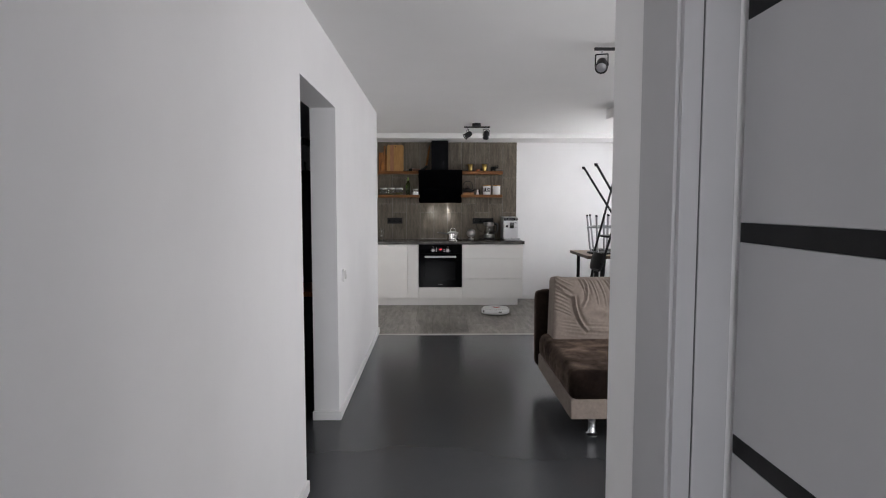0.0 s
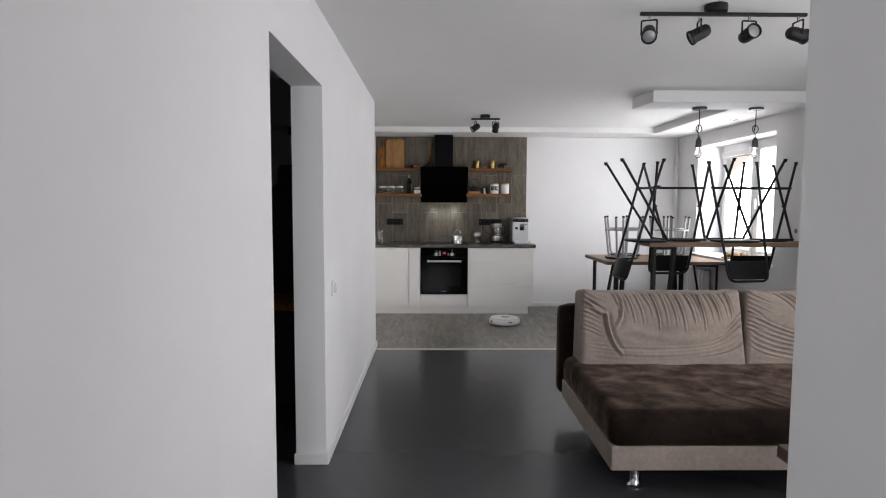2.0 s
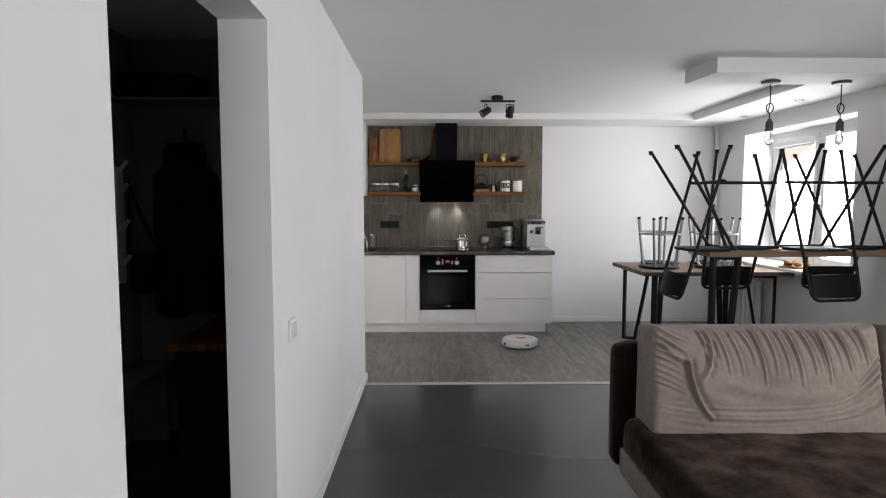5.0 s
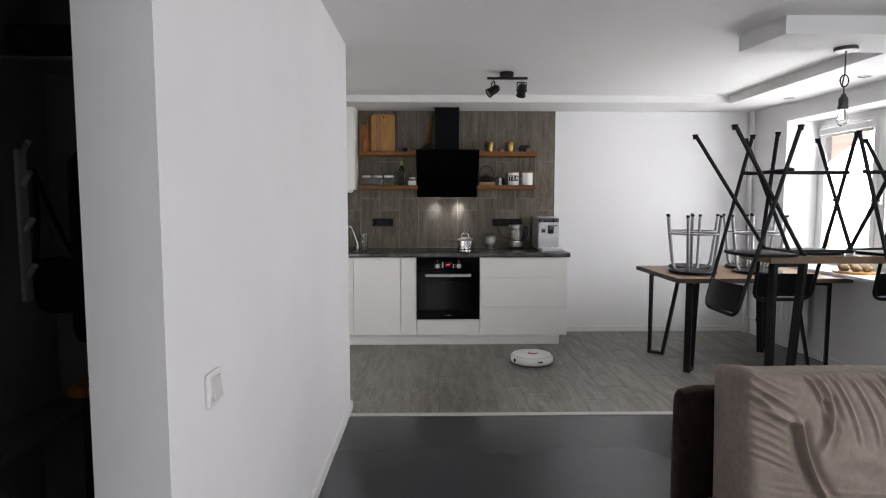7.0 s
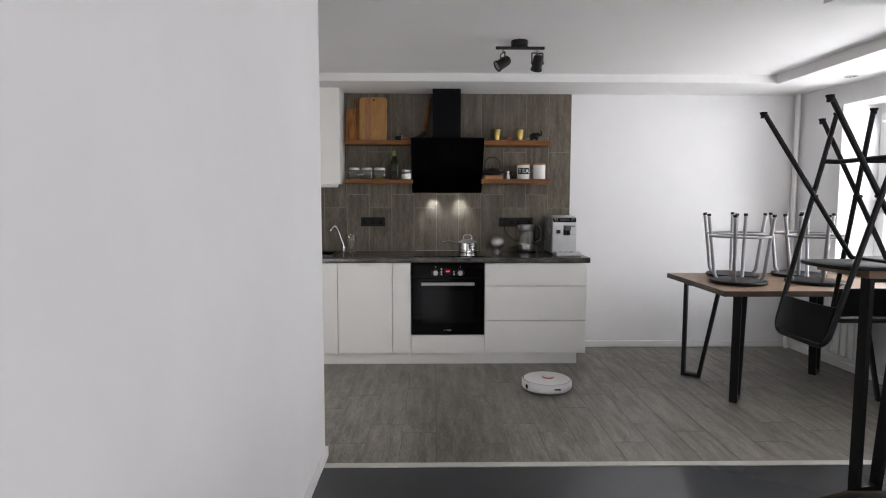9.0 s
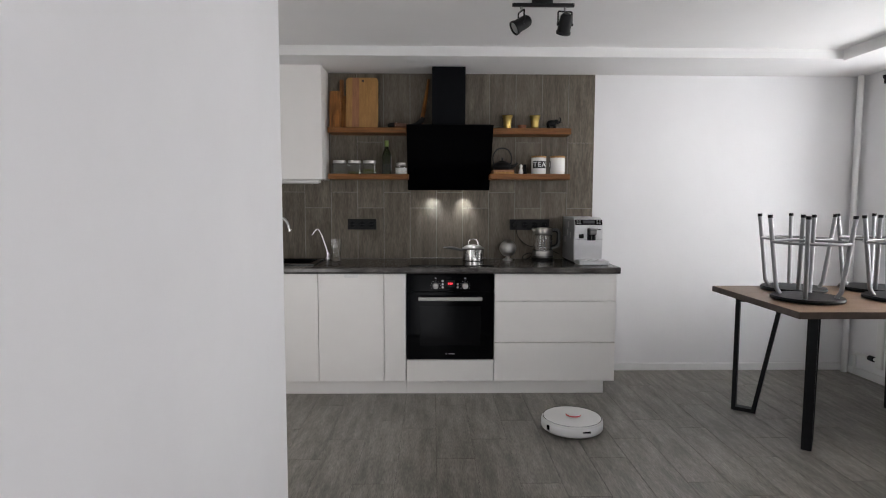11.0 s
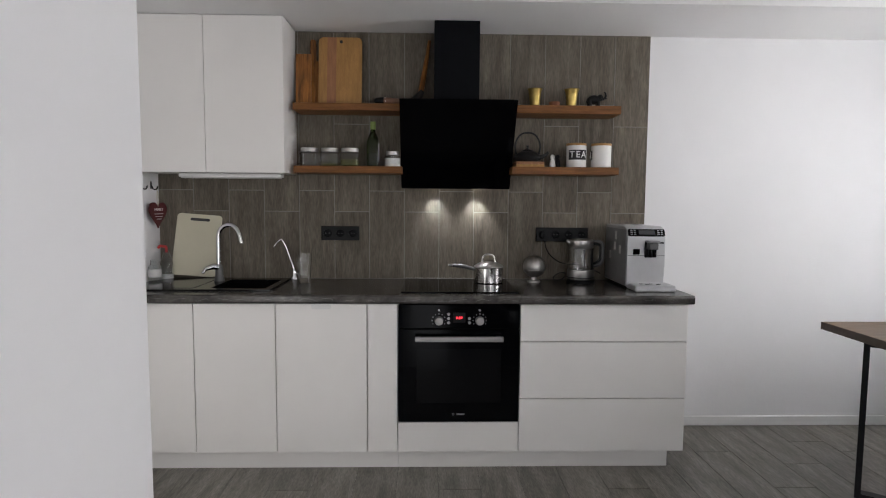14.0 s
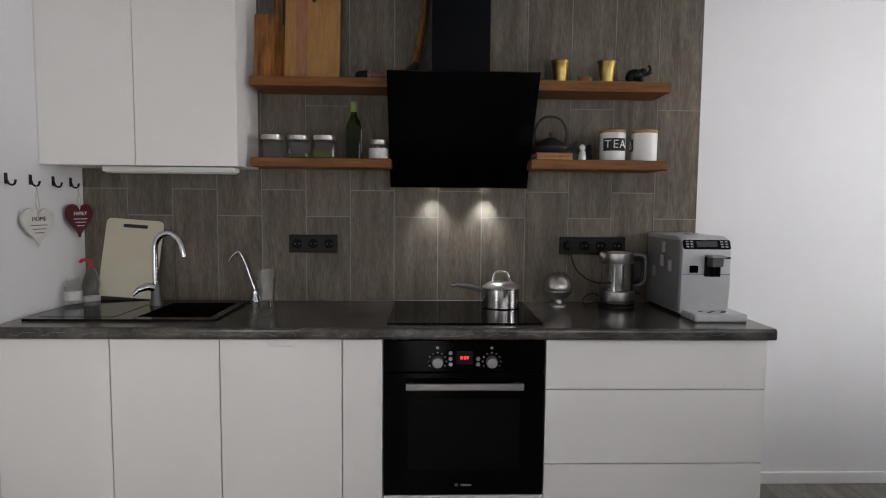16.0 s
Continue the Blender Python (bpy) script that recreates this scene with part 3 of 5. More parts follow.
b = bmesh.new()
w = 0.006
for a in ((hx0 + 0.008, hx0 + 0.008 + w, hy0 + 0.008, hy1 - 0.008), (hx1 - 0.008 - w, hx1 - 0.008, hy0 + 0.008, hy1 - 0.008), (hx0 + 0.014, hx1 - 0.014, hy0 + 0.008, hy0 + 0.014), (hx0 + 0.014, hx1 - 0.014, hy1 - 0.014, hy1 - 0.008)):
    box(*a, 0.72, rz - 0.003, bm=b)
box(hx0 + 0.008, hx1 - 0.008, hy0 + 0.008, hy1 - 0.008, 0.714, 0.72, bm=b)
part("bowl", b, BLACKGLOSS, sink)
part("drainer", slab(round_rect(-1.625, -1.335, 0.125, 0.495, 0.02), rz - 0.001, rz + 0.0015, 0.001), BLACKGLOSS, sink, "smooth drainer field")
part("drain", lathe([(0, 0), (0.04, 0), (0.04, 0.004), (0.03, 0.004), (0.028, 0.001), (0, 0.001)], 24, (-1.113, 0.3, 0.7205)), CHROME, sink, "chrome drain", True)

# taps
tap = thing("kitchen_tap", "tall chrome tap with arched spout beside the sink", "tap", (-1.300, 0.40, rz))
part("base", lathe([(0, 0), (0.028, 0), (0.026, 0.012), (0.021, 0.03), (0.020, 0.07), (0.014, 0.09), (0, 0.09)], 20), GUNMETAL, tap, "dark chrome tap body", True)
arc = [(0, 0, 0.08), (0, 0, 0.235)] + [(0.062 - 0.062 * math.cos(radians(a)), -0.02 * (1 - math.cos(radians(a))) / 2, 0.240 + 0.068 * math.sin(radians(a))) for a in range(15, 166, 15)] + [(0.132, -0.02, 0.21)]
part("spout", tube(arc, 0.0125, 12), CHROME, tap, smooth=True)
part("lever", tube([(0, -0.01, 0.075), (-0.025, -0.02, 0.082), (-0.055, -0.045, 0.070), (-0.070, -0.06, 0.048)], [0.018, 0.017, 0.011, 0.006], 10), CHROME, tap, smooth=True)
ft = thing("filter_tap", "slim chrome drinking-water tap by the sink", "tap", (-0.925, 0.56, TOPZ))
part("base", lathe([(0, 0), (0.018, 0), (0.017, 0.01), (0.011, 0.02), (0.011, 0.05), (0, 0.055)], 16), CHROME, ft, smooth=True)
arc = rounded([(-0.002, 0, 0.03), (-0.006, 0, 0.065), (-0.046, 0, 0.185), (-0.070, 0, 0.232), (-0.098, 0, 0.212), (-0.116, 0, 0.183)], 0.03, 5)
part("spout", tube(arc, 0.0055, 10), CHROME, ft, smooth=True)
part("lever", tube([(0.005, -0.005, 0.03), (0.02, -0.03, 0.035)], 0.005, 8), CHROME, ft, smooth=True)

# upper cabinets
for x0, x1 in ((-1.70, -1.317), (-1.317, -0.908)):
    u = thing("wall_cabinet", "matt white handleless wall cabinet", "cabinet", group="wall cabinets")
    part("body", box(x0 + 0.001, x1 - 0.001, 0.311, 0.596, 1.492, 2.294), FRONT, u)
    part("door", box(x0 + 0.0015, x1 - 0.0015, 0.291, 0.309, 1.489, 2.292, 0.0015), FRONT, u)
ll = thing("undercabinet_light", "slim white strip light under the wall cabinet", "light")
part("housing", box(-1.49, -0.945, 0.36, 0.43, 1.468, 1.4885, 0.004), PLASTICWHITE, ll)
part("diffuser", box(-1.48, -0.955, 0.365, 0.425, 1.462, 1.4685, 0.003), SAIL, ll)

# tall built-in units along the west side
for y0, y1 in ((-1.735, -0.93), (-0.93, -0.102)):
    u = thing("tall_cabinet", "tall matt white built-in cabinet with three fronts", "cabinet", group="tall cabinets")
    part("body", box(-2.40, -1.712, y0 + 0.002, y1 - 0.002, 0.08, 2.29), FRONT, u)
    for z0, z1 in ((0.082, 0.418), (0.418, 1.49), (1.49, 2.29)):
        part("door", box(-1.711, -1.692, y0 + 0.003, y1 - 0.003, z0 + 0.002, z1 - 0.002, 0.0015), FRONT, u)
    part("plinth", box(-2.38, -1.74, y0 + 0.002, y1 - 0.002, 0, 0.079), FRONT, u)

# hood
hood = thing("cooker_hood", "slanted black glass hood with square chimney", "hood")
b = bmesh.new()
prof = [(0.55, 1.435), (0.285, 1.868), (0.31, 1.885), (0.60, 1.885), (0.60, 1.455), (0.57, 1.435)]
lo = [b.verts.new((-0.295, y, z)) for y, z in prof]
hi = [b.verts.new((0.300, y, z)) for y, z in prof]
b.faces.new(lo)
b.faces.new(hi[::-1])
for i in range(6):
    b.faces.new((lo[i], lo[(i + 1) % 6], hi[(i + 1) % 6], hi[i]))
part("body", b, HOODMETAL, hood)
nrm = Vector((0, -(1.868 - 1.435), -(0.55 - 0.285))).normalized()
ctr = Vector((0.0025, 0.4175, 1.6515)) + nrm * 0.006
rot = Matrix((Vector((1, 0, 0)), nrm.cross(Vector((1, 0, 0))), nrm)).transposed().to_4x4()
part("glass_front", moved(box(-0.31, 0.31, -0.268, 0.268, -0.004, 0.004, 0.001), Matrix.Translation(ctr) @ rot), BLACKGLASS, hood, "black glass front panel")
part("chimney", box(-0.125, 0.115, 0.34, 0.60, 1.886, SOFF - 0.001, 0.002), HOODMETAL, hood, "matt black chimney duct")
for sx in (-0.115, 0.12):
    part("lamp_lens", lathe([(0, 0), (0.013, 0), (0.013, 0.003), (0, 0.003)], 18, (sx, 0.572, 1.4335)), LAMPGLOW, hood, "lit spot lens")
# shelves
for x0, x1, z0, z1 in ((-0.885, -0.297, 1.832, 1.870), (0.302, 0.895, 1.826, 1.870), (-0.885, -0.297, 1.496, 1.534), (0.302, 0.892, 1.497, 1.538)):
    s = thing("wall_shelf", "thick oiled oak floating shelf", "shelf", group="floating shelves")
    part("board", box(x0, x1, 0.385, 0.599, z0, z1, 0.003), OAK, s)

# ---- sofa ----


def soft_box(half, r, counts, bulge=0.0, fold=None, drape=None):
    """A padded block: a dense box with rounded edges, bulging faces and folds pushed along the front."""
    b = bmesh.new()
    n = counts if isinstance(counts, tuple) else (counts, counts, counts)
    cache = {}

    def vert(i, j, k):
        if (i, j, k) not in cache:
            cache[i, j, k] = b.verts.new((2 * i / n[0] - 1, 2 * j / n[1] - 1, 2 * k / n[2] - 1))
        return cache[i, j, k]
    for k in (0, n[2]):
        for i in range(n[0]):
            for j in range(n[1]):
                b.faces.new((vert(i, j, k), vert(i + 1, j, k), vert(i + 1, j + 1, k), vert(i, j + 1, k)))
    for j in (0, n[1]):
        for i in range(n[0]):
            for k in range(n[2]):
                b.faces.new((vert(i, j, k), vert(i + 1, j, k), vert(i + 1, j, k + 1), vert(i, j, k + 1)))
    for i in (0, n[0]):
        for j in range(n[1]):
            for k in range(n[2]):
                b.faces.new((vert(i, j, k), vert(i, j + 1, k), vert(i, j + 1, k + 1), vert(i, j, k + 1)))
    hx, hy, hz = half
    for v in b.verts:
        p = Vector((v.co.x * hx, v.co.y * hy, v.co.z * hz))
        q = Vector((max(-hx + r, min(hx - r, p.x)), max(-hy + r, min(hy - r, p.y)), max(-hz + r, min(hz - r, p.z))))
        d = p - q
        if d.length > 1e-6:
            p = q + d.normalized() * r
        k = bulge * (1 - v.co.x ** 4) * (1 - v.co.z ** 2)
        p.y += k * (1 if v.co.y > 0 else -1) * min(1, abs(v.co.y) * 1.5)
        p.z += bulge * 0.5 * (1 - v.co.x ** 4) * (1 - v.co.y ** 2) * (1 if v.co.z > 0 else -0.2)
        v.co = p
        if fold:
            v.co += fold(v.co)
    if drape:
        move = drape(np.array([v.co[:] for v in b.verts]))
        for v, m in zip(b.verts, move):
            v.co += Vector(m)
    return b


def ridge(d, w):
    return math.exp(-(d / w) ** 2)


def crease(grid, pts, amp, w, tail=1.0):
    """Height of one soft fold along a curve through pts, on an array of (across, up) places: a lit ridge with a hollow beside it."""
    a, m, c = (np.array(p) for p in pts)
    t = np.linspace(0, 1, 49)[:, None]
    line = a * (1 - t) ** 2 + m * 2 * t * (1 - t) + c * t * t
    way = np.gradient(line, axis=0)
    way /= np.linalg.norm(way, axis=1)[:, None]
    lo, hi = line.min(0) - 5 * w, line.max(0) + 5 * w
    near = np.flatnonzero(((grid > lo) & (grid < hi)).all(1))
    out = np.zeros(len(grid))
    if not len(near):
        return out
    d = grid[near][:, None, :] - line[None]
    k = (d ** 2).sum(2).argmin(1)
    rel = d[np.arange(len(near)), k]
    side = rel[:, 0] * way[k, 1] - rel[:, 1] * way[k, 0]
    over = np.where((k == 0) | (k == 48), np.abs(rel[:, 0] * way[k, 0] + rel[:, 1] * way[k, 1]), 0)
    u = k / 48
    fade = np.minimum(1, u / 0.12 + 0.15) * np.clip((1 - u) / 0.6, 0, 1) ** tail * np.exp(-(over / w) ** 2)
    out[near] = amp * fade * (np.exp(-(side / w) ** 2) - 0.75 * np.exp(-((np.abs(side) - 2.0 * w) / (1.2 * w)) ** 2))
    return out


def back_folds(seed, hx, hz, lean):
    """Tension folds of a stretched cover: creases hanging from the top seam, fans at the corners, a deep S and a slack belly."""
    rn = random.Random(seed)

    def at(u, v):
        return (-hx + 2 * hx * u, hz - 2 * hz * v)
    folds = []
    u = 0.20
    while u < 0.96:
        mid = 1 - abs(u - 0.55) * 1.3
        v = rn.uniform(0.18, 0.30) + 0.30 * mid * rn.uniform(0.5, 1)
        drift = rn.uniform(0.035, 0.075) * lean
        folds.append(((at(u - 0.03 * lean, 0.0), at(u + drift * 0.8, v * 0.4), at(u + drift, v)), rn.uniform(0.006, 0.0105), rn.uniform(0.0042, 0.006), 0.6))
        u += rn.uniform(0.034, 0.058)
    for i in range(9):
        v = 0.02 + 0.055 * i
        folds.append(((at(0.005, v), at(0.06, v + 0.03), at(0.10 + 0.05 * rn.random(), v + 0.08 + 0.06 * rn.random())), rn.uniform(0.004, 0.0075), 0.0048, 0.7))
    for i in range(6):
        v = 0.24 + 0.075 * i
        folds.append(((at(0.997, v), at(0.93, v + 0.16), at(0.85 - 0.03 * i, v + 0.30 - 0.02 * i)), rn.uniform(0.004, 0.008), 0.0048, 0.8))
    for i in range(8):
        v = 0.60 + 0.046 * i + rn.uniform(-0.03, 0.03)
        folds.append(((at(0.01 + 0.04 * rn.random(), v), at(0.4 + 0.2 * rn.random(), v + 0.16), at(0.8 + 0.19 * rn.random(), v - 0.02)), rn.uniform(0.0004, 0.0024), 0.0055, 0.6))
    if lean < 1:
        folds.append(((at(0.145, 0.25), at(0.15, 0.62), at(0.25, 0.80)), 0.022, 0.0095, 0.45))
        folds.append(((at(0.235, 0.12), at(0.265, 0.28), at(0.195, 0.47)), 0.017, 0.009, 0.7))
        folds.append(((at(0.02, 0.13), at(0.10, 0.27), at(0.155, 0.29)), 0.014, 0.009, 0.4))
        folds.append(((at(0.22, 0.75), at(0.45, 0.84), at(0.75, 0.74)), 0.004, 0.013, 0.6))
        folds.append(((at(0.28, 0.46), at(0.55, 0.68), at(0.88, 0.54)), 0.004, 0.022, 0.6))
    else:
        for i in range(7):
            folds.append(((at(0.02, 0.25 + 0.07 * i), at(0.14, 0.50 + 0.07 * i), at(0.55 + 0.05 * i, 0.66 + 0.04 * i)), rn.uniform(0.0025, 0.006), 0.0055, 0.6))

    def drape(places):
        grid = places[:, [0, 2]]
        out = np.zeros(len(grid))
        for pts, amp, w, tail in folds:
            out += crease(grid, pts, amp, w, tail)
        wob = np.array([noise.noise(Vector((x * 4, z * 4, seed))) for x, z in grid]) * 0.010
        front = np.where(places[:, 1] < 0, 1.0, 0.15)
        move = np.zeros_like(places)
        move[:, 1] = -(out + wob) * front
        # pulled-up corners, the foot spreading sideways
        across, up = places[:, 0] / hx, places[:, 2] / hz
        move[:, 2] = 0.024 * np.abs(across) ** 9 * np.clip(up, 0, 1) ** 3 + np.where(up > 0.9, out * 0.5, 0)
        move[:, 0] = np.sign(across) * np.abs(across) ** 3 * (0.014 * np.clip(-up, -1, 1) - 0.006 * (up < -0.85))
        return move
    return drape


def seat_folds(p):
    out = 0.0
    for i, (x, y, dx, dy, amp) in enumerate(((0.12, -0.10, 0.30, -0.22, 0.008), (0.22, -0.02, 0.36, -0.26, 0.010), (0.30, 0.08, 0.36, -0.28, 0.008), (0.02, -0.28, 0.10, -0.18, 0.005), (0.18, -0.30, 0.09, -0.18, 0.005), (-0.22, -0.26, 0.14, -0.2, 0.006), (-0.35, -0.28, 0.12, -0.2, 0.006), (-0.5, -0.22, 0.14, -0.22, 0.005), (0.42, 0.12, 0.4, -0.2, 0.007), (0.65, -0.28, 0.1, -0.18, 0.005))):
        l = math.hypot(dx, dy)
        t = ((p.x - x) * dx + (p.y - y) * dy) / l
        s = ((p.x - x) * -dy + (p.y - y) * dx) / l
        if -0.05 < t < l + 0.05:
            out += amp * ridge(s + 0.02 * math.sin(t * 9), 0.012) * math.sin(math.pi * (t + 0.05) / (l + 0.1))
    out += 0.010 * noise.noise(Vector((p.x * 3, p.y * 3, 4))) + 0.004 * noise.noise(Vector((p.x * 9, p.y * 9, 1)))
    return Vector((0, 0, out if p.z > 0 else 0)) + Vector((0, -out * 0.7 if p.y < -0.4 else 0, 0))


sofa = thing("sofa", "brown velvet sofa bed with beige back cushions", "sofa")
SX0, SX1 = 0.710, 2.96
part("base", box(SX0 + 0.006, SX1, -4.708, -3.63, 0.145, 0.262, 0.008), BEIGE, sofa, "beige upholstered base")
sc = moved(soft_box(((SX1 - SX0) / 2, 0.532, 0.092), 0.06, (150, 70, 8), 0.004, seat_folds), Matrix.Translation(((SX0 + SX1) / 2, -4.182, 0.336)))
part("seat", sc, VELVET, sofa, "dark brown velvet seat", smooth=True)
part("back_panel", moved(soft_box(((SX1 - SX0) / 2 + 0.008, 0.075, 0.30), 0.055, (30, 8, 16)), Matrix.Translation(((SX0 + SX1) / 2 - 0.003, -3.545, 0.440))), VELVET, sofa, "dark velvet back panel", smooth=True)
for i, (x0, x1) in enumerate(((0.785, 1.775), (1.795, 2.83))):
    c = soft_box(((x1 - x0) / 2, 0.12, 0.238), 0.030, (400, 12, 170), 0.026, drape=back_folds(3 + i * 8, (x1 - x0) / 2, 0.238, 0.7 + 0.9 * i))
    part("back_cushion", moved(c, pose((x0 + x1) / 2, -3.735, 0.606, -9)), BEIGE, sofa, "wrinkled beige velour back cushion", smooth=True)
for lx in (0.882, 2.80):
    for ly in (-4.555, -3.72):
        l = lathe([(0, 0), (0.036, 0), (0.037, 0.006), (0.03, 0.012), (0.024, 0.02), (0.023, 0.13), (0.034, 0.145), (0, 0.145)], 20)
        part("leg", moved(l, Matrix.Translation((lx, ly, 0))), CHROME, sofa, "chrome leg", True)

ct = thing("coffee_table", "low coffee table with pale wooden top", "table")
part("tabletop", box(1.285, 2.25, -5.62, -5.052, 0.374, 0.42, 0.003), COFFEEWOOD, ct)
part("edge_board", box(1.283, 2.252, -5.622, -5.050, 0.369, 0.3735, 0.001), TABLEWOOD, ct, "paler wooden underside edge")
for lx, ly in ((1.36, -5.12), (2.18, -5.12), (1.36, -5.55), (2.18, -5.55)):
    part("leg", box(lx - 0.02, lx + 0.02, ly - 0.02, ly + 0.02, 0, 0.3688, 0.002), BLACKMETAL, ct)
case = thing("tablet_case", "black case lying on the coffee table", "case", (1.425, -5.175, 0.4205), -6)
part("cover", box(-0.04, 0.04, -0.078, 0.078, 0, 0.012, 0.004), BLACKPLASTIC, case)

# ---- dining table and bar ----


def v_leg(corner, inward, height, spread, foot):
    """A leg of flat bars: an upright, a slanting bar and a foot between them, set along inward."""
    c, d = Vector((*corner, 0)), Vector((*inward, 0)).normalized()
    a0, a1 = c + Vector((0, 0, 0.012)), c + Vector((0, 0, height - 0.006))
    b0, b1 = c + d * foot + Vector((0, 0, 0.012)), c + d * spread + Vector((0, 0, height - 0.006))
    ang = math.atan2(d.y, d.x)
    bm = bmesh.new()

    def flat(p, q):
        t = bmesh.new()
        bmesh.ops.create_cube(t, size=1)
        z = (q - p).normalized()
        y = z.cross(d).normalized()
        x = y.cross(z)
        m = Matrix((x, y, z)).transposed().to_4x4()
        m.translation = (p + q) / 2
        bmesh.ops.transform(t, matrix=m @ Matrix.Diagonal((0.024, 0.05, (q - p).length, 1)), verts=t.verts)
        merge(bm, t)
    flat(a0, a1)
    flat(b0, b1)
    e = d * 0.012
    flat(a0 - e + Vector((0, 0, -0.0005)), b0 + e)
    flat(a1 - e, b1 + e)
    return bm


dt = thing("dining_table", "wooden dining table on black V-shaped steel legs", "table")
DX0, DX1, DY0, DY1, DZ = 1.775, 3.16, -0.985, -0.045, 0.772
part("tabletop", box(DX0, DX1, DY0, DY1, DZ - 0.036, DZ, 0.003), TABLEWOOD, dt)
b = box(DX0 - 0.0025, DX0 + 0.001, DY0, DY1, DZ - 0.0365, DZ - 0.001)
box(DX0, DX1, DY0 - 0.0025, DY0 + 0.001, DZ - 0.0365, DZ - 0.001, bm=b)
part("edge_band", b, TABLEEDGE, dt, "dark edge band")
for cx, cy, ix, iy in ((1.835, -0.27, 1, -0.75), (1.905, -0.90, 1, 1.35), (3.02, -0.92, -1, 0.45), (2.93, -0.20, -1, -1)):
    part("leg", v_leg((cx, cy), (ix, iy), DZ - 0.036, 0.24, 0.115), BLACKMETAL, dt, "black V-shaped steel leg")

bt_ = thing("bar_table", "high oak bar table fixed to the wall", "bar table")
BZ = 1.062
part("tabletop", box(1.79, 3.258, -2.20, -1.85, BZ - 0.042, BZ, 0.003), TABLEWOOD, bt_)
for cx, cy, ix, iy in ((1.87, -2.09, 1, 0.15),):
    part("leg", v_leg((cx, cy), (ix, iy), BZ - 0.042, 0.20, 0.115), BLACKMETAL, bt_, "black V-shaped steel leg")

# ---- stools turned upside down on the dining table ----


def round_stool():
    s = thing("round_stool", "black round stool upturned on the dining table", "stool", group="upturned stools")
    part("seat", lathe([(0, 0), (0.17, 0), (0.187, 0.006), (0.19, 0.014), (0.185, 0.024), (0, 0.026)], 36), BLACKPLASTIC, s, smooth=True)
    part("ring", tube([(0.192 * math.cos(radians(a)), 0.192 * math.sin(radians(a)), 0.335) for a in range(0, 360, 10)], 0.008, 8, closed=True), SILVERPAINT, s, "silver foot ring", True)
    for k in range(4):
        a = radians(45 + 90 * k)
        c, sn = math.cos(a), math.sin(a)
        leg = part("leg", tube([(0.14 * c, 0.14 * sn, 0.024), (0.160 * c, 0.160 * sn, 0.06), (0.208 * c, 0.208 * sn, 0.475)], 0.0125, 12), SILVERPAINT, s, "silver tube leg", True)
        part("foot_cap", tube([(0.2078 * c, 0.2078 * sn, 0.472), (0.209 * c, 0.209 * sn, 0.49)], 0.0138, 12), BLACKPLASTIC, leg, "black rubber cap", True)
    return s


st = round_stool()
st.matrix_world = pose(2.05, -0.62, DZ + 0.0005, 0, 0, 8)
for x, y, a in ((2.20, -0.245, 22), (2.60, -0.62, 30), (2.72, -0.245, 12)):
    copy_thing(st, pose(x, y, DZ + 0.0005, 0, 0, a))

# ---- folding bar chairs turned upside down on the bar table ----


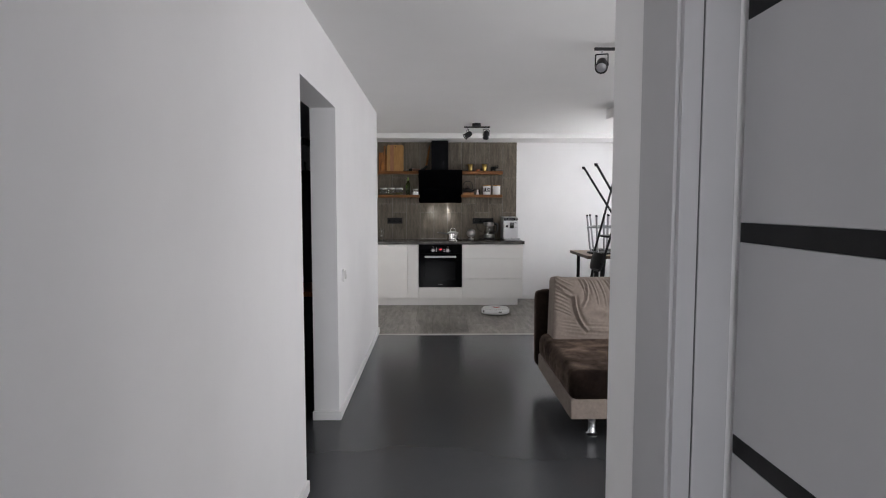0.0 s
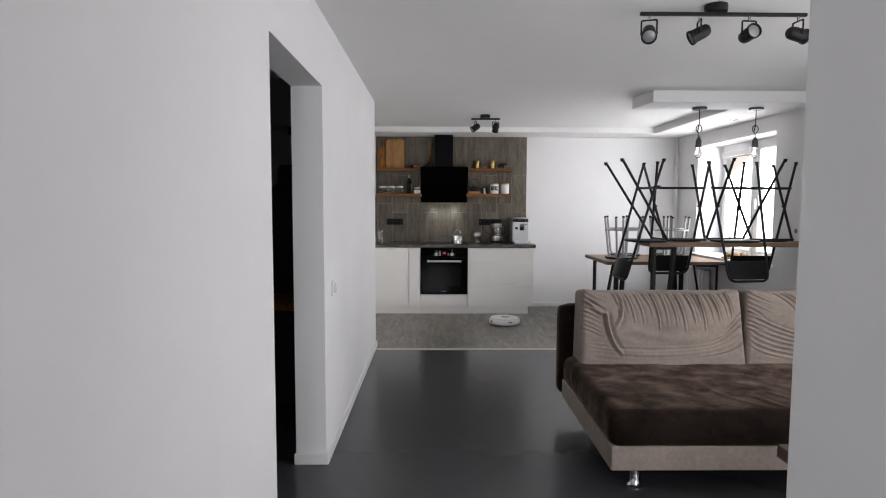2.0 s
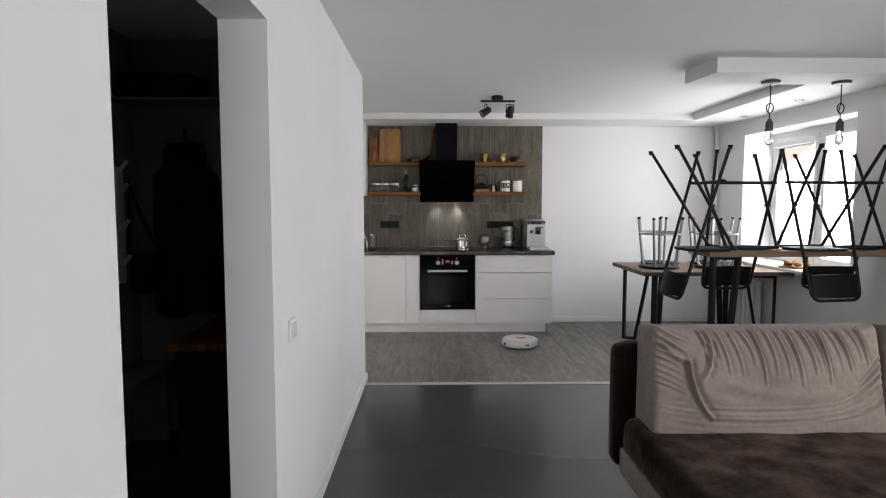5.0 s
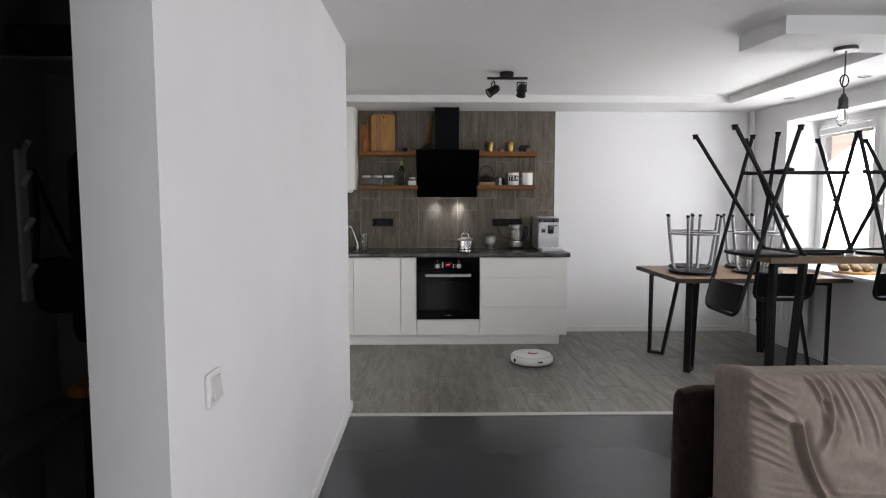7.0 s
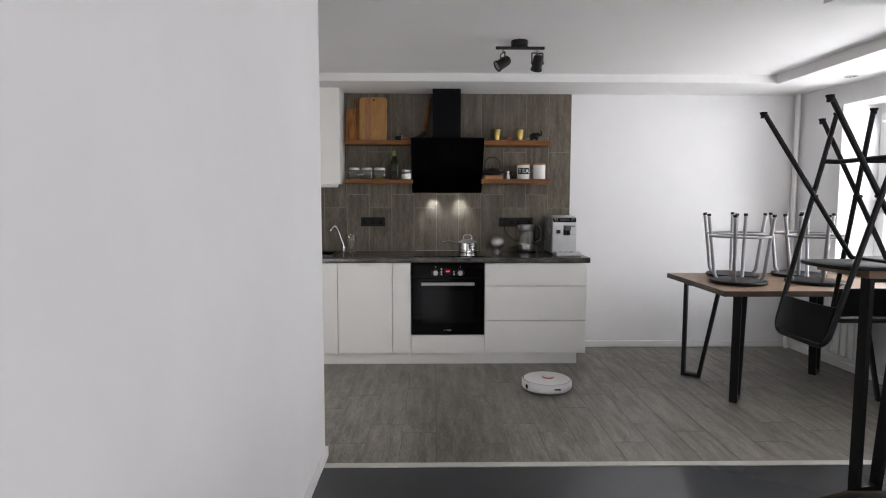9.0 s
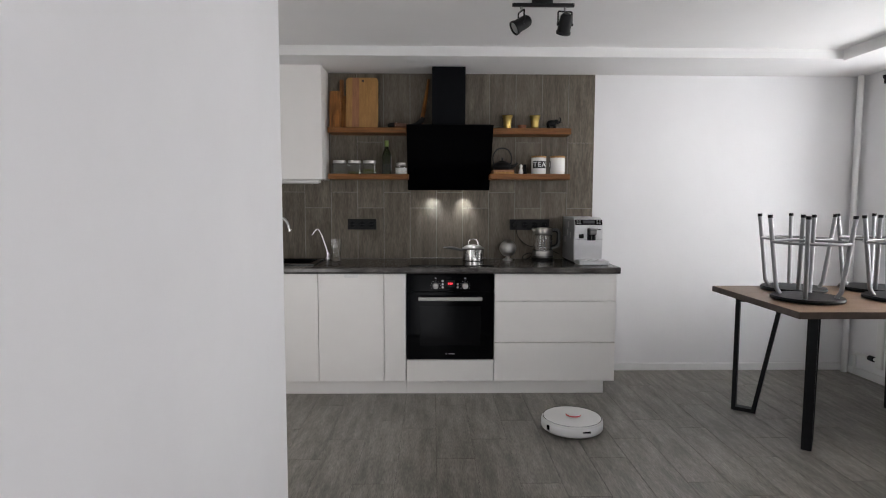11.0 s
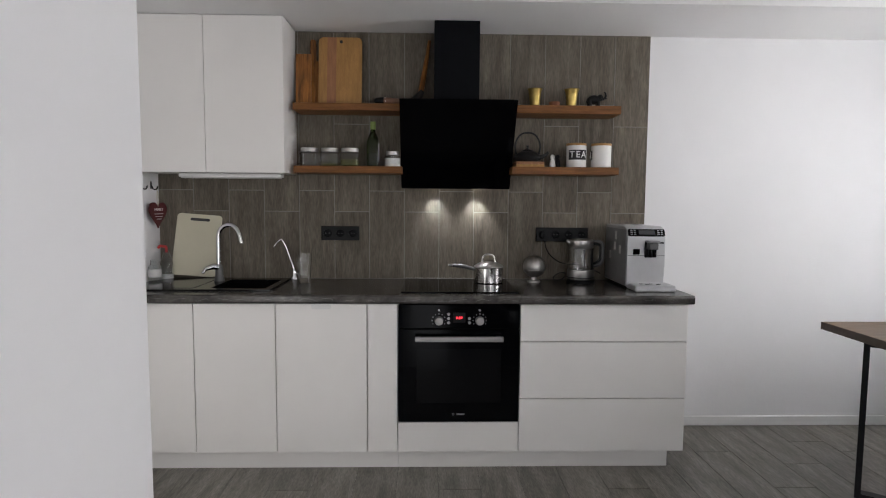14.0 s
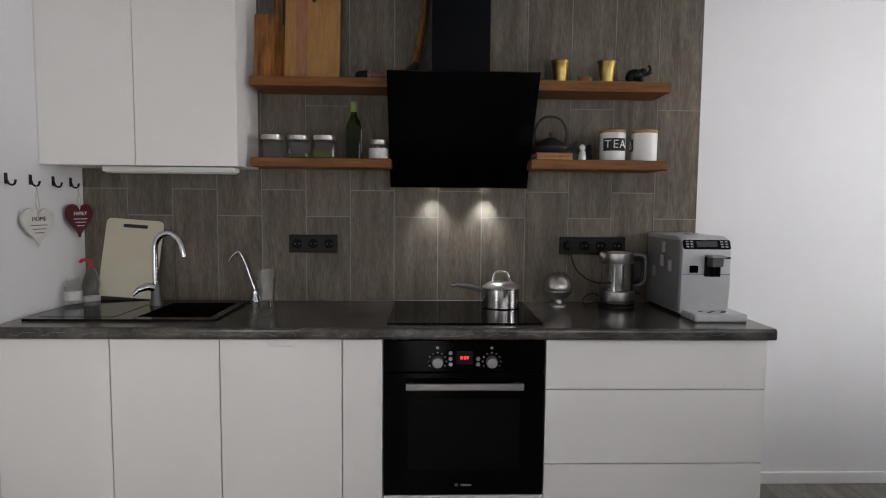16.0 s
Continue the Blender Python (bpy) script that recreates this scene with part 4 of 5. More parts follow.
def bar_chair():
    """Upright shape: u forward, v across, seat at 0.72; turned over so that the seat lies on the table."""
    top = thing("folding_bar_chair", "black folding bar chair upturned on the bar table", "chair", group="upturned bar chairs")
    flip = Matrix(((1, 0, 0, 0), (0, -1, 0, 0), (0, 0, -1, 0.724), (0, 0, 0, 1)))

    def add(name, bm, mat, parent, label="", smooth=True):
        return part(name, moved(bm, flip), mat, parent, label, smooth)

    def wa(z):
        return 0.238 - 0.052 * z

    def wb(z):
        return 0.238 - 0.075 * z

    def ua(z):
        return 0.175 - 0.27 * z

    def ub(z):
        return -0.185 + 0.62 * z
    # frame A: front feet to the loop round the backrest
    pts = rounded([(ua(0.01), -wa(0), 0.01), (ua(1.055), -wa(1), 1.055), (ua(1.055), wa(1), 1.055), (ua(0.01), wa(0), 0.01)], 0.07, 6)
    fa = add("back_frame", tube(pts, 0.0115, 10), BLACKMETAL, top)
    pts = rounded([(ub(0.01), -wb(0), 0.01), (ub(0.70), -wb(0.7), 0.70), (ub(0.70) + 0.02, -wb(0.7), 0.705), (ub(0.70) + 0.02, wb(0.7), 0.705), (ub(0.70), wb(0.7), 0.70), (ub(0.01), wb(0), 0.01)], 0.06, 6)
    fb = add("seat_frame", tube(pts, 0.0115, 10), BLACKMETAL, top)
    z = 0.235
    pts = rounded([(ua(z), -wa(z), z), (ua(z) + 0.055, -wa(z) + 0.015, z + 0.004), (ua(z) + 0.055, wa(z) - 0.015, z + 0.004), (ua(z), wa(z), z)], 0.05, 5)
    add("footrest", tube(pts, 0.0115, 10), BLACKMETAL, top)
    # seat, D-shaped
    out = []
    for a in range(-90, 91, 12):
        out.append((0.17 + 0.14 * math.cos(radians(a)), 0.18 * math.sin(radians(a))))
    for a in range(90, 271, 15):
        out.append((0.0 + 0.05 * math.cos(radians(a)), 0.17 * math.sin(radians(a))))
    add("seat", slab(out, 0.706, 0.7235, 0.005), BLACKPLASTIC, top)
    # backrest, a curved panel
    bmk = bmesh.new()
    n = 12
    grid = []
    for zi in (0.88, 0.96, 1.035):
        for off in (0, 0.010):
            grid.append([bmk.verts.new((ua(zi) - 0.022 * (1 - (2 * i / n - 1) ** 2) - 0.012 + off, -wa(zi) + 0.01 + (2 * wa(zi) - 0.02) * i / n, zi)) for i in range(n + 1)])
    for lo, hi in ((0, 2), (2, 4), (1, 3), (3, 5), (0, 1), (4, 5)):
        for i in range(n):
            bmk.faces.new((grid[lo][i], grid[lo][i + 1], grid[hi][i + 1], grid[hi][i]))
    for i in (0, n):
        for lo in (0, 2):
            bmk.faces.new((grid[lo][i], grid[lo + 1][i], grid[lo + 3][i], grid[lo + 2][i]))
    add("backrest", bmk, BLACKPLASTIC, top)
    for u, v, par in ((ua(0), wa(0), fa), (ua(0), -wa(0), fa), (ub(0), wb(0), fb), (ub(0), -wb(0), fb)):
        add("foot_cap", lathe([(0, 0), (0.017, 0), (0.0165, 0.008), (0.0125, 0.014), (0.0125, 0.028), (0, 0.028)], 12, (u, v, 0)), BLACKPLASTIC, par, "black rubber foot")
    for v in (wa(0.4) - 0.008, -wa(0.4) + 0.008):
        z = 0.4045
        add("pivot", tube([(ua(z), v - 0.02, z), (ua(z), v + 0.02, z)], 0.008, 8), BLACKMETAL, fa)
    return top


ch = bar_chair()
CHAIRS = ((1.665, -2.10, 0), (2.15, -1.83, -90), (2.605, -2.22, 98), (2.945, -1.83, -90))
for i, (x, y, a) in enumerate(CHAIRS):
    m = pose(x, y, BZ + 0.0005, 0, 0, a)
    if i:
        copy_thing(ch, m)
    else:
        ch.matrix_world = m

# ---- lamps ----


def spot_head(parent, x, y, z, turn, tilt):
    """A spotlight on its bracket under a track."""
    m = pose(x, y, z, 0, 0, turn)
    stem = part("stem", moved(tube([(0, 0, 0), (0, 0, -0.022)], 0.006, 8), m), CHROME, parent, "", True)
    bk = rounded([(-0.036, 0, -0.085), (-0.036, 0, -0.022), (0.036, 0, -0.022), (0.036, 0, -0.085)], 0.006, 3)
    part("bracket", moved(tube(bk, 0.0042, 8), m), BLACKMETAL, parent, "", True)
    h = lathe([(0, 0.052), (0.020, 0.052), (0.029, 0.042), (0.032, 0.02), (0.033, -0.032), (0.037, -0.034), (0.037, -0.045), (0.033, -0.047), (0.030, -0.038), (0, -0.036)], 28)
    hm = m @ Matrix.Translation((0, 0, -0.085)) @ pose(0, 0, 0, tilt)
    head = part("lamp_head", moved(h, hm), BLACKMETAL, parent, "black cylindrical lamp head", True)
    part("lens", moved(lathe([(0.0295, -0.0385), (0.022, -0.0415), (0.010, -0.0435), (0, -0.044)], 24), hm), SILVERPAINT, head, "pale bulb glass", True)
    for sx in (-1, 1):
        part("pivot_screw", moved(tube([(sx * 0.033, 0, -0.085), (sx * 0.041, 0, -0.085)], 0.007, 10), m), BLACKMETAL, parent, "", True)


def track_light(x0, x1, y, bx, spots, label):
    t = thing("track_light", label, "ceiling light")
    part("canopy", lathe([(0, CEILZ), (0.052, CEILZ), (0.054, CEILZ - 0.008), (0.052, CEILZ - 0.034), (0, CEILZ - 0.036)], 28, (bx, y, 0)), BLACKMETAL, t, smooth=True)
    part("rail", box(x0, x1, y - 0.009, y + 0.009, CEILZ - 0.053, CEILZ - 0.036, 0.002), BLACKMETAL, t)
    for x, turn, tilt in spots:
        spot_head(t, x, y, CEILZ - 0.053, turn, tilt)


track_light(0.885, 1.70, -4.44, 1.255, ((0.93, -18, -55), (1.175, -100, -62), (1.42, 6, -98), (1.66, 96, -78)), "black ceiling track with four spotlights")
track_light(0.275, 0.585, -0.93, 0.425, ((0.32, -75, -58), (0.54, 8, 32)), "black ceiling rail with two spotlights")


def pendant(x, y):
    p = thing("pendant_lamp", "bare bulb pendant with knotted black cable", "pendant lamp", group="pendants over the bar")
    zc = 2.264
    part("canopy", lathe([(0, zc), (0.062, zc), (0.062, zc - 0.016), (0.058, zc - 0.02), (0, zc - 0.02)], 28, (x, y, 0)), GUNMETAL, p, "dull steel canopy", True)
    knot = [(x + 0.028 * math.sin(radians(a)), y + 0.006 * math.cos(radians(a * 0.5)), 2.075 - 0.034 * math.cos(radians(a))) for a in range(-20, 341, 20)]
    part("cable", tube([(x, y, zc - 0.015), (x, y, 2.115)] + knot + [(x, y, 2.03), (x, y, 1.99)], 0.0038, 6), BLACKPLASTIC, p, smooth=True)
    part("socket", lathe([(0, 2.0), (0.012, 2.0), (0.016, 1.985), (0.022, 1.98), (0.025, 1.965), (0.025, 1.93), (0.028, 1.928), (0.028, 1.915), (0.022, 1.912), (0, 1.912)], 20, (x, y, 0)), GUNMETAL, p, smooth=True)
    part("bulb", lathe([(0.013, 1.915), (0.016, 1.895), (0.029, 1.865), (0.031, 1.85), (0.025, 1.828), (0.012, 1.816), (0, 1.814)], 20, (x, y, 0)), GLASS, p, smooth=True)
    part("filament", tube([(x - 0.006, y, 1.91), (x - 0.012, y, 1.86), (x, y, 1.85), (x + 0.012, y, 1.86), (x + 0.006, y, 1.91)], 0.0012, 5), BRASS, p, smooth=True)


pendant(2.255, -2.06)
pendant(2.765, -2.06)
SOFFR = SOFF - 0.012
for dx, dy in ((3.0, -1.2), (3.0, -0.3)):
    d = thing("downlight", "small round recessed ceiling downlight", "downlight", group="recessed downlights")
    part("bezel", lathe([(0.028, SOFFR + 0.001), (0.042, SOFFR + 0.001), (0.042, SOFFR - 0.005), (0.03, SOFFR - 0.006), (0.028, SOFFR + 0.001)], 24, (dx, dy, 0)), CHROME, d, smooth=True)
    part("lens", lathe([(0, SOFFR - 0.002), (0.028, SOFFR - 0.002), (0, SOFFR - 0.003)], 20, (dx, dy, 0)), SAIL, d)

# ---- radiator and pipe under the window ----
rad = thing("radiator", "white sectional radiator under the window sill", "radiator")
for i in range(8):
    y = 0.12 - i * 0.08
    part("section", box(3.075, 3.155, y - 0.036, y + 0.036, 0.14, 0.62, 0.012), PLASTICWHITE, rad)
part("lower_pipe", tube(rounded([(3.11, 0.15, 0.19), (3.11, 0.36, 0.19), (3.11, 0.40, 0.19), (3.11, 0.40, 0.03)], 0.05), 0.012, 8), PLASTICWHITE, rad, smooth=True)
part("valve", tube([(3.11, 0.20, 0.19), (3.11, 0.25, 0.19)], 0.02, 10), BLACKPLASTIC, rad, "black radiator valve", True)
pipe = thing("heating_pipe", "white vertical heating pipe in the corner", "pipe")
part("riser", tube([(3.135, 0.54, 0), (3.135, 0.54, SOFF - 0.002)], 0.022, 14), PLASTICWHITE, pipe, smooth=True)

# ---- switches and sockets ----
sw = thing("light_switch", "square white rocker light switch on the wall", "switch")
part("frame", box(-0.69, -0.678, -4.106, -4.022, 0.874, 0.958, 0.004), PLASTICWHITE, sw)
part("rocker", moved(box(0, 0.007, -0.026, 0.026, -0.028, 0.028, 0.002), pose(-0.679, -4.064, 0.916, 0, -7)), SAIL, sw)


def socket_row(x0, x1, n, z0, z1):
    s = thing("socket_strip", "black multi-gang wall socket on the tiles", "socket")
    part("frame", box(x0, x1, 0.573, 0.586, z0, z1, 0.003), BLACKPLASTIC, s)
    w = (x1 - x0) / n
    for i in range(n):
        cx, cz = x0 + (i + 0.5) * w, (z0 + z1) / 2
        o = part("outlet", moved(lathe([(0, 0.001), (0.017, 0.001), (0.019, 0.004), (0.0225, 0.004), (0.0235, 0), (0, 0)], 20), pose(cx, 0.573, cz, 90)), HOODMETAL, s, smooth=True)
        for px in (-0.0095, 0.0095):
            part("pin_hole", moved(lathe([(0, 0), (0.0032, 0), (0.0028, 0.0015), (0, 0.0015)], 10), pose(cx + px, 0.5722, cz, 90)), GUNMETAL, o)


socket_row(-0.772, -0.553, 3, 1.117, 1.199)
socket_row(0.476, 0.782, 4, 1.116, 1.197)
ws = thing("wall_socket", "white double wall socket above the bar", "socket")
part("frame", box(3.244, 3.262, -2.11, -1.90, 1.112, 1.197, 0.003), PLASTICWHITE, ws)
for y in (-2.055, -1.955):
    part("outlet", moved(lathe([(0, -0.004), (0.016, -0.004), (0.018, 0.002), (0.022, 0.003), (0.024, 0), (0, 0)], 20), pose(3.243, y, 1.155, 0, -90)), DIMGREY, ws, smooth=True)

# ---- robot vacuum ----
rob = thing("robot_vacuum", "round white robot vacuum on the kitchen floor", "robot vacuum", (0.70, -0.60, 0))
part("body", lathe([(0, 0.012), (0.165, 0.012), (0.174, 0.02), (0.175, 0.07), (0.171, 0.078), (0.160, 0.081), (0, 0.082)], 48), PLASTICWHITE, rob, smooth=True)
part("bumper", lathe([(0.1752, 0.02), (0.178, 0.024), (0.178, 0.062), (0.1752, 0.066), (0.1752, 0.02)], 48), TRIM, rob, smooth=True)
part("top_groove", lathe([(0.166, 0.0795), (0.169, 0.0805), (0.1695, 0.079), (0.166, 0.0785), (0.166, 0.0795)], 48), HOODMETAL, rob, "dark seam round the lid", True)
part("turret", lathe([(0.043, 0.081), (0.043, 0.093), (0.041, 0.097), (0, 0.098)], 28, (0.01, 0.01, 0)), PLASTICWHITE, rob, smooth=True)
part("turret_ring", lathe([(0.0435, 0.083), (0.0442, 0.084), (0.0442, 0.090), (0.0435, 0.091), (0.0435, 0.083)], 28, (0.01, 0.01, 0)), RED, rob, "red band round the turret", True)
part("sensor", box(0.02, 0.065, -0.1785, -0.165, 0.045, 0.054, 0.002), BLACKGLASS, rob)
part("side_sensor", moved(box(-0.012, 0.012, -0.1785, -0.168, 0.03, 0.06, 0.002), pose(0, 0, 0, 0, 0, -62)), BLACKGLASS, rob)
for wx in (-0.11, 0.11):
    part("wheel", moved(lathe([(0, -0.012), (0.03, -0.012), (0.03, 0.012), (0, 0.012)], 20), pose(wx, 0, 0.030, 0, 90)), BLACKPLASTIC, rob, smooth=True)

# ---- things on the worktop ----
Z = TOPZ + 0.0003
cm = thing("coffee_machine", "silver bean-to-cup coffee machine on the worktop", "coffee machine")
b = bmesh.new()
prof = [(0.58, Z + 0.012), (0.215, Z + 0.012), (0.207, Z + 0.13), (0.205, 1.170), (0.222, 1.209), (0.27, 1.222), (0.58, 1.222)]
lo = [b.verts.new((0.890, y, z)) for y, z in prof]
hi = [b.verts.new((1.090, y, z)) for y, z in prof]
b.faces.new(lo)
b.faces.new(hi[::-1])
for i in range(7):
    b.faces.new((lo[i], lo[(i + 1) % 7], hi[(i + 1) % 7], hi[i]))
bmesh.ops.bevel(b, geom=b.edges[:], offset=0.005, segments=3, affect="EDGES", profile=0.5)
part("body", b, MACHINE, cm)
part("side_panel", box(0.8872, 0.8895, 0.225, 0.57, Z + 0.02, 1.205, 0.001), SILVERPAINT, cm)
tilt = pose(0.990, 0.2115, 1.190, -23.5)
cp = part("control_panel", moved(slab(round_rect(-0.097, 0.097, -0.021, 0.019, 0.008), 0, 0.005, 0.001), tilt @ pose(0, 0.002, 0, 90)), BLACKGLASS, cm, "black glossy control panel")
part("display", moved(box(-0.042, 0.042, -0.0045, 0, -0.012, 0.012), tilt), material("grey_display", (0.06, 0.06, 0.066), 0.15), cp)
for k in (-1, 1):
    for i in range(2):
        for j in range(3):
            part("button", moved(box(-0.006, 0.006, -0.0045, 0, -0.0028, 0.0028, 0.001), tilt @ Matrix.Translation((k * (0.062 + 0.018 * i), 0, (j - 1) * 0.011))), SILVERPAINT, cp)
part("front_seam", box(0.893, 1.087, 0.2035, 0.2062, 1.0685, 1.0705), DARKSHEET, cm)
mp = part("milk_port", slab(round_rect(-0.018, 0.018, -0.015, 0.015, 0.004), 0, 0.003, 0.0008), BLACKGLASS, cm, "dark milk port")
mp.matrix_local = pose(0.938, 0.2055, 1.090, 90)
part("spout_back", box(0.980, 1.034, 0.195, 0.2065, 1.060, 1.146, 0.004), BLACKPLASTIC, cm, "black slot behind the spout")
sp = part("spout", box(0.986, 1.034, 0.150, 0.196, 1.104, 1.140, 0.005), GUNMETAL, cm, "dark chrome dispensing spout")
part("spout_cap", box(0.980, 1.040, 0.143, 0.200, 1.1405, 1.150, 0.003), SILVERPAINT, sp)
part("nozzle", tube([(0.998, 0.172, 1.105), (0.998, 0.172, 1.064)], 0.009, 12), BLACKGLASS, sp)
part("nozzle", tube([(1.022, 0.172, 1.105), (1.022, 0.172, 1.064)], 0.009, 12), BLACKGLASS, sp)
part("spout_lever", box(1.040, 1.066, 0.160, 0.176, 1.136, 1.143, 0.002), BLACKPLASTIC, sp)
tr = part("drip_tray", box(0.900, 1.110, 0.095, 0.24, Z, Z + 0.032, 0.008), MACHINE, cm, "drip tray with slotted grille")
for hx, hy in ((0.975, 0.135), (1.0, 0.16), (1.03, 0.135), (1.045, 0.16), (0.95, 0.16)):
    part("slot", lathe([(0, 0.0323), (0.010, 0.0323), (0.010, 0.0332), (0, 0.0332)], 12, (hx, hy, Z)), DARKSHEET, tr)
for sx, sz in ((0.30, 1.09), (0.385, 1.105), (0.37, 1.165), (0.47, 1.05)):
    part("sticker", box(0.8862, 0.8873, sx, sx + 0.032, sz - 0.02, sz + 0.025), SAIL, cm, "pale square sticker")
part("hopper_lid", lathe([(0, 0), (0.028, 0), (0.027, 0.005), (0, 0.006)], 20, (1.01, 0.40, 1.222)), SILVERPAINT, cm, smooth=True)
part("foot", box(0.90, 1.08, 0.24, 0.56, Z, Z + 0.0125), BLACKPLASTIC, cm)

kt = thing("electric_kettle", "glass and steel electric kettle on its base", "kettle", (0.712, 0.455, Z))
part("base", lathe([(0, 0), (0.080, 0), (0.081, 0.005), (0.076, 0.014), (0.06, 0.018), (0, 0.019)], 32), BLACKPLASTIC, kt, "black round base", smooth=True)
lower = part("lower_body", lathe([(0, 0.020), (0.074, 0.020), (0.0765, 0.026), (0.0745, 0.072), (0.072, 0.074), (0, 0.074)], 32), STEEL, kt, "brushed steel lower band", True)
part("band", lathe([(0.0762, 0.030), (0.0775, 0.030), (0.0772, 0.034), (0.0760, 0.034), (0.0762, 0.030)], 32), DARKSHEET, lower, "dark seam", True)
part("glass_body", lathe([(0.0725, 0.074), (0.071, 0.12), (0.067, 0.198), (0.0655, 0.198), (0.0695, 0.12), (0.0710, 0.074), (0.0725, 0.074)], 32), KETTLEGLASS, kt, smooth=True)
part("heating_plate", lathe([(0, 0.0745), (0.066, 0.0745), (0.066, 0.078), (0, 0.079)], 28), POLISHED, kt, "shiny heating plate", True)
part("level_strip", box(-0.0035, 0.0035, -0.0715, -0.0685, 0.085, 0.190, 0.001), DARKSHEET, kt)
part("rear_strip", box(0.060, 0.068, -0.012, 0.012, 0.074, 0.200, 0.002), BLACKPLASTIC, kt)
part("collar", lathe([(0.0675, 0.196), (0.0690, 0.198), (0.0655, 0.240), (0.062, 0.243), (0.045, 0.246), (0.044, 0.243), (0, 0.244)], 32), STEEL, kt, "brushed steel collar and lid", True)
part("spout", tube([(-0.056, 0, 0.222), (-0.082, 0, 0.239)], [0.018, 0.008], 10), STEEL, kt, smooth=True)
part("handle", tube(rounded([(0.058, 0, 0.232), (0.122, -0.01, 0.234), (0.120, -0.01, 0.108), (0.066, 0, 0.090)], 0.034), 0.0095, 12), GUNMETAL, kt, "curved dark steel handle", True)
part("handle_grip", tube(rounded([(0.066, 0, 0.217), (0.108, -0.008, 0.218), (0.106, -0.008, 0.122), (0.070, 0, 0.106)], 0.026), 0.007, 10), BLACKPLASTIC, kt, "black inner grip", True)
cord = thing("power_cord", "black power cord from kettle to socket", "cord")
part("cable", tube(rounded([(0.515, 0.565, 1.157), (0.515, 0.535, 1.15), (0.53, 0.535, 1.06), (0.60, 0.54, 1.0), (0.66, 0.54, 0.985), (0.74, 0.56, 0.99), (0.86, 0.57, 0.93)], 0.05), 0.0032, 6), BLACKPLASTIC, cord, smooth=True)
part("coil", tube([(0.60 + 0.035 * math.cos(radians(a)), 0.49 + 0.02 * math.sin(radians(a)), Z + 0.028 + 0.022 * math.sin(radians(a + 40))) for a in range(0, 340, 20)], 0.0032, 6), BLACKPLASTIC, cord, smooth=True)
part("plug", tube([(0.515, 0.573, 1.157), (0.515, 0.545, 1.157)], 0.017, 14), BLACKPLASTIC, cord, "round black plug", True)

eg = thing("steel_ball_timer", "ribbed steel ball on a small foot", "kitchen utensil", (0.448, 0.46, Z))
part("foot", lathe([(0, 0), (0.038, 0), (0.036, 0.008), (0.018, 0.014), (0.014, 0.03), (0, 0.031)], 24), STEEL, eg, smooth=True)
b = bmesh.new()
bmesh.ops.create_uvsphere(b, u_segments=60, v_segments=20, radius=0.062)
for v in b.verts:
    a = math.atan2(v.co.y, v.co.x)
    v.co *= 1 + 0.030 * abs(math.cos(a * 5)) * (1 if v.co.z > -0.01 else 0.3) - 0.01
part("ball", moved(b, Matrix.Translation((0, 0, 0.088))), STEEL, eg, smooth=True)
part("seam", lathe([(0.0600, 0.068), (0.0622, 0.070), (0.0622, 0.073), (0.0600, 0.075)], 40), STEEL, eg, "raised seam round the ball", True)

pot = thing("saucepan", "small steel saucepan with lid on the hob", "saucepan", (0.182, 0.40, TOPZ + 0.0062))
part("body", lathe([(0, 0), (0.074, 0), (0.080, 0.004), (0.080, 0.082), (0.083, 0.085), (0.081, 0.086), (0.078, 0.083), (0, 0.082)], 32), POLISHED, pot, smooth=True)
lid = part("lid", lathe([(0.082, 0.087), (0.080, 0.092), (0.054, 0.108), (0.02, 0.115), (0, 0.116)], 32), STEEL, pot, "domed steel lid", True)
part("lid_handle", tube(rounded([(-0.037, 0, 0.105), (-0.031, 0, 0.156), (0.031, 0, 0.156), (0.037, 0, 0.105)], 0.03), 0.0065, 10), POLISHED, lid, "arched steel lid handle", True)
part("handle", tube([(-0.078, 0, 0.072), (-0.10, 0, 0.078), (-0.15, 0.0, 0.090), (-0.20, 0.0, 0.094)], [0.009, 0.0105, 0.0115, 0.007], 12), GUNMETAL, pot, "long dark curved handle", True)
part("handle_end", tube([(-0.198, 0.0, 0.094), (-0.222, 0.0, 0.095)], [0.0072, 0.005], 10), POLISHED, pot, "steel handle end", True)

gl = thing("drinking_glass", "tall clear tumbler beside the sink", "glass", (-0.838, 0.42, Z))
part("body", lathe([(0, 0), (0.029, 0), (0.031, 0.004), (0.042, 0.160), (0.0402, 0.160), (0.030, 0.030), (0, 0.026)], 24), GLASS, gl, smooth=True)

cb = thing("plastic_cutting_board", "cream plastic cutting board leaning on the tiles", "cutting board", (-1.49, 0.528, rz + 0.001))
b = slab([(x, y) for x, y in round_rect(-0.128, 0.128, 0, 0.355, 0.022)], 0, 0.009, 0.002)
part("board", moved(b, pose(0, 0, 0.009, 80) @ pose(0, 0, 0, 0, 0, -4)), CREAM, cb)
part("grip", moved(slab(round_rect(-0.05, 0.06, 0.316, 0.332, 0.007), -0.0005, 0.0098), pose(0, 0, 0.009, 80) @ pose(0, 0, 0, 0, 0, -4)), DARKSHEET, cb, "dark grip slot")
bo = thing("soap_bottle", "clear dish soap bottle with red pump", "bottle", (-1.628, 0.50, Z))
part("bottle", lathe([(0, 0), (0.034, 0), (0.036, 0.006), (0.034, 0.10), (0.016, 0.15), (0.013, 0.16), (0, 0.16)], 20), JARGLASS, bo, smooth=True)
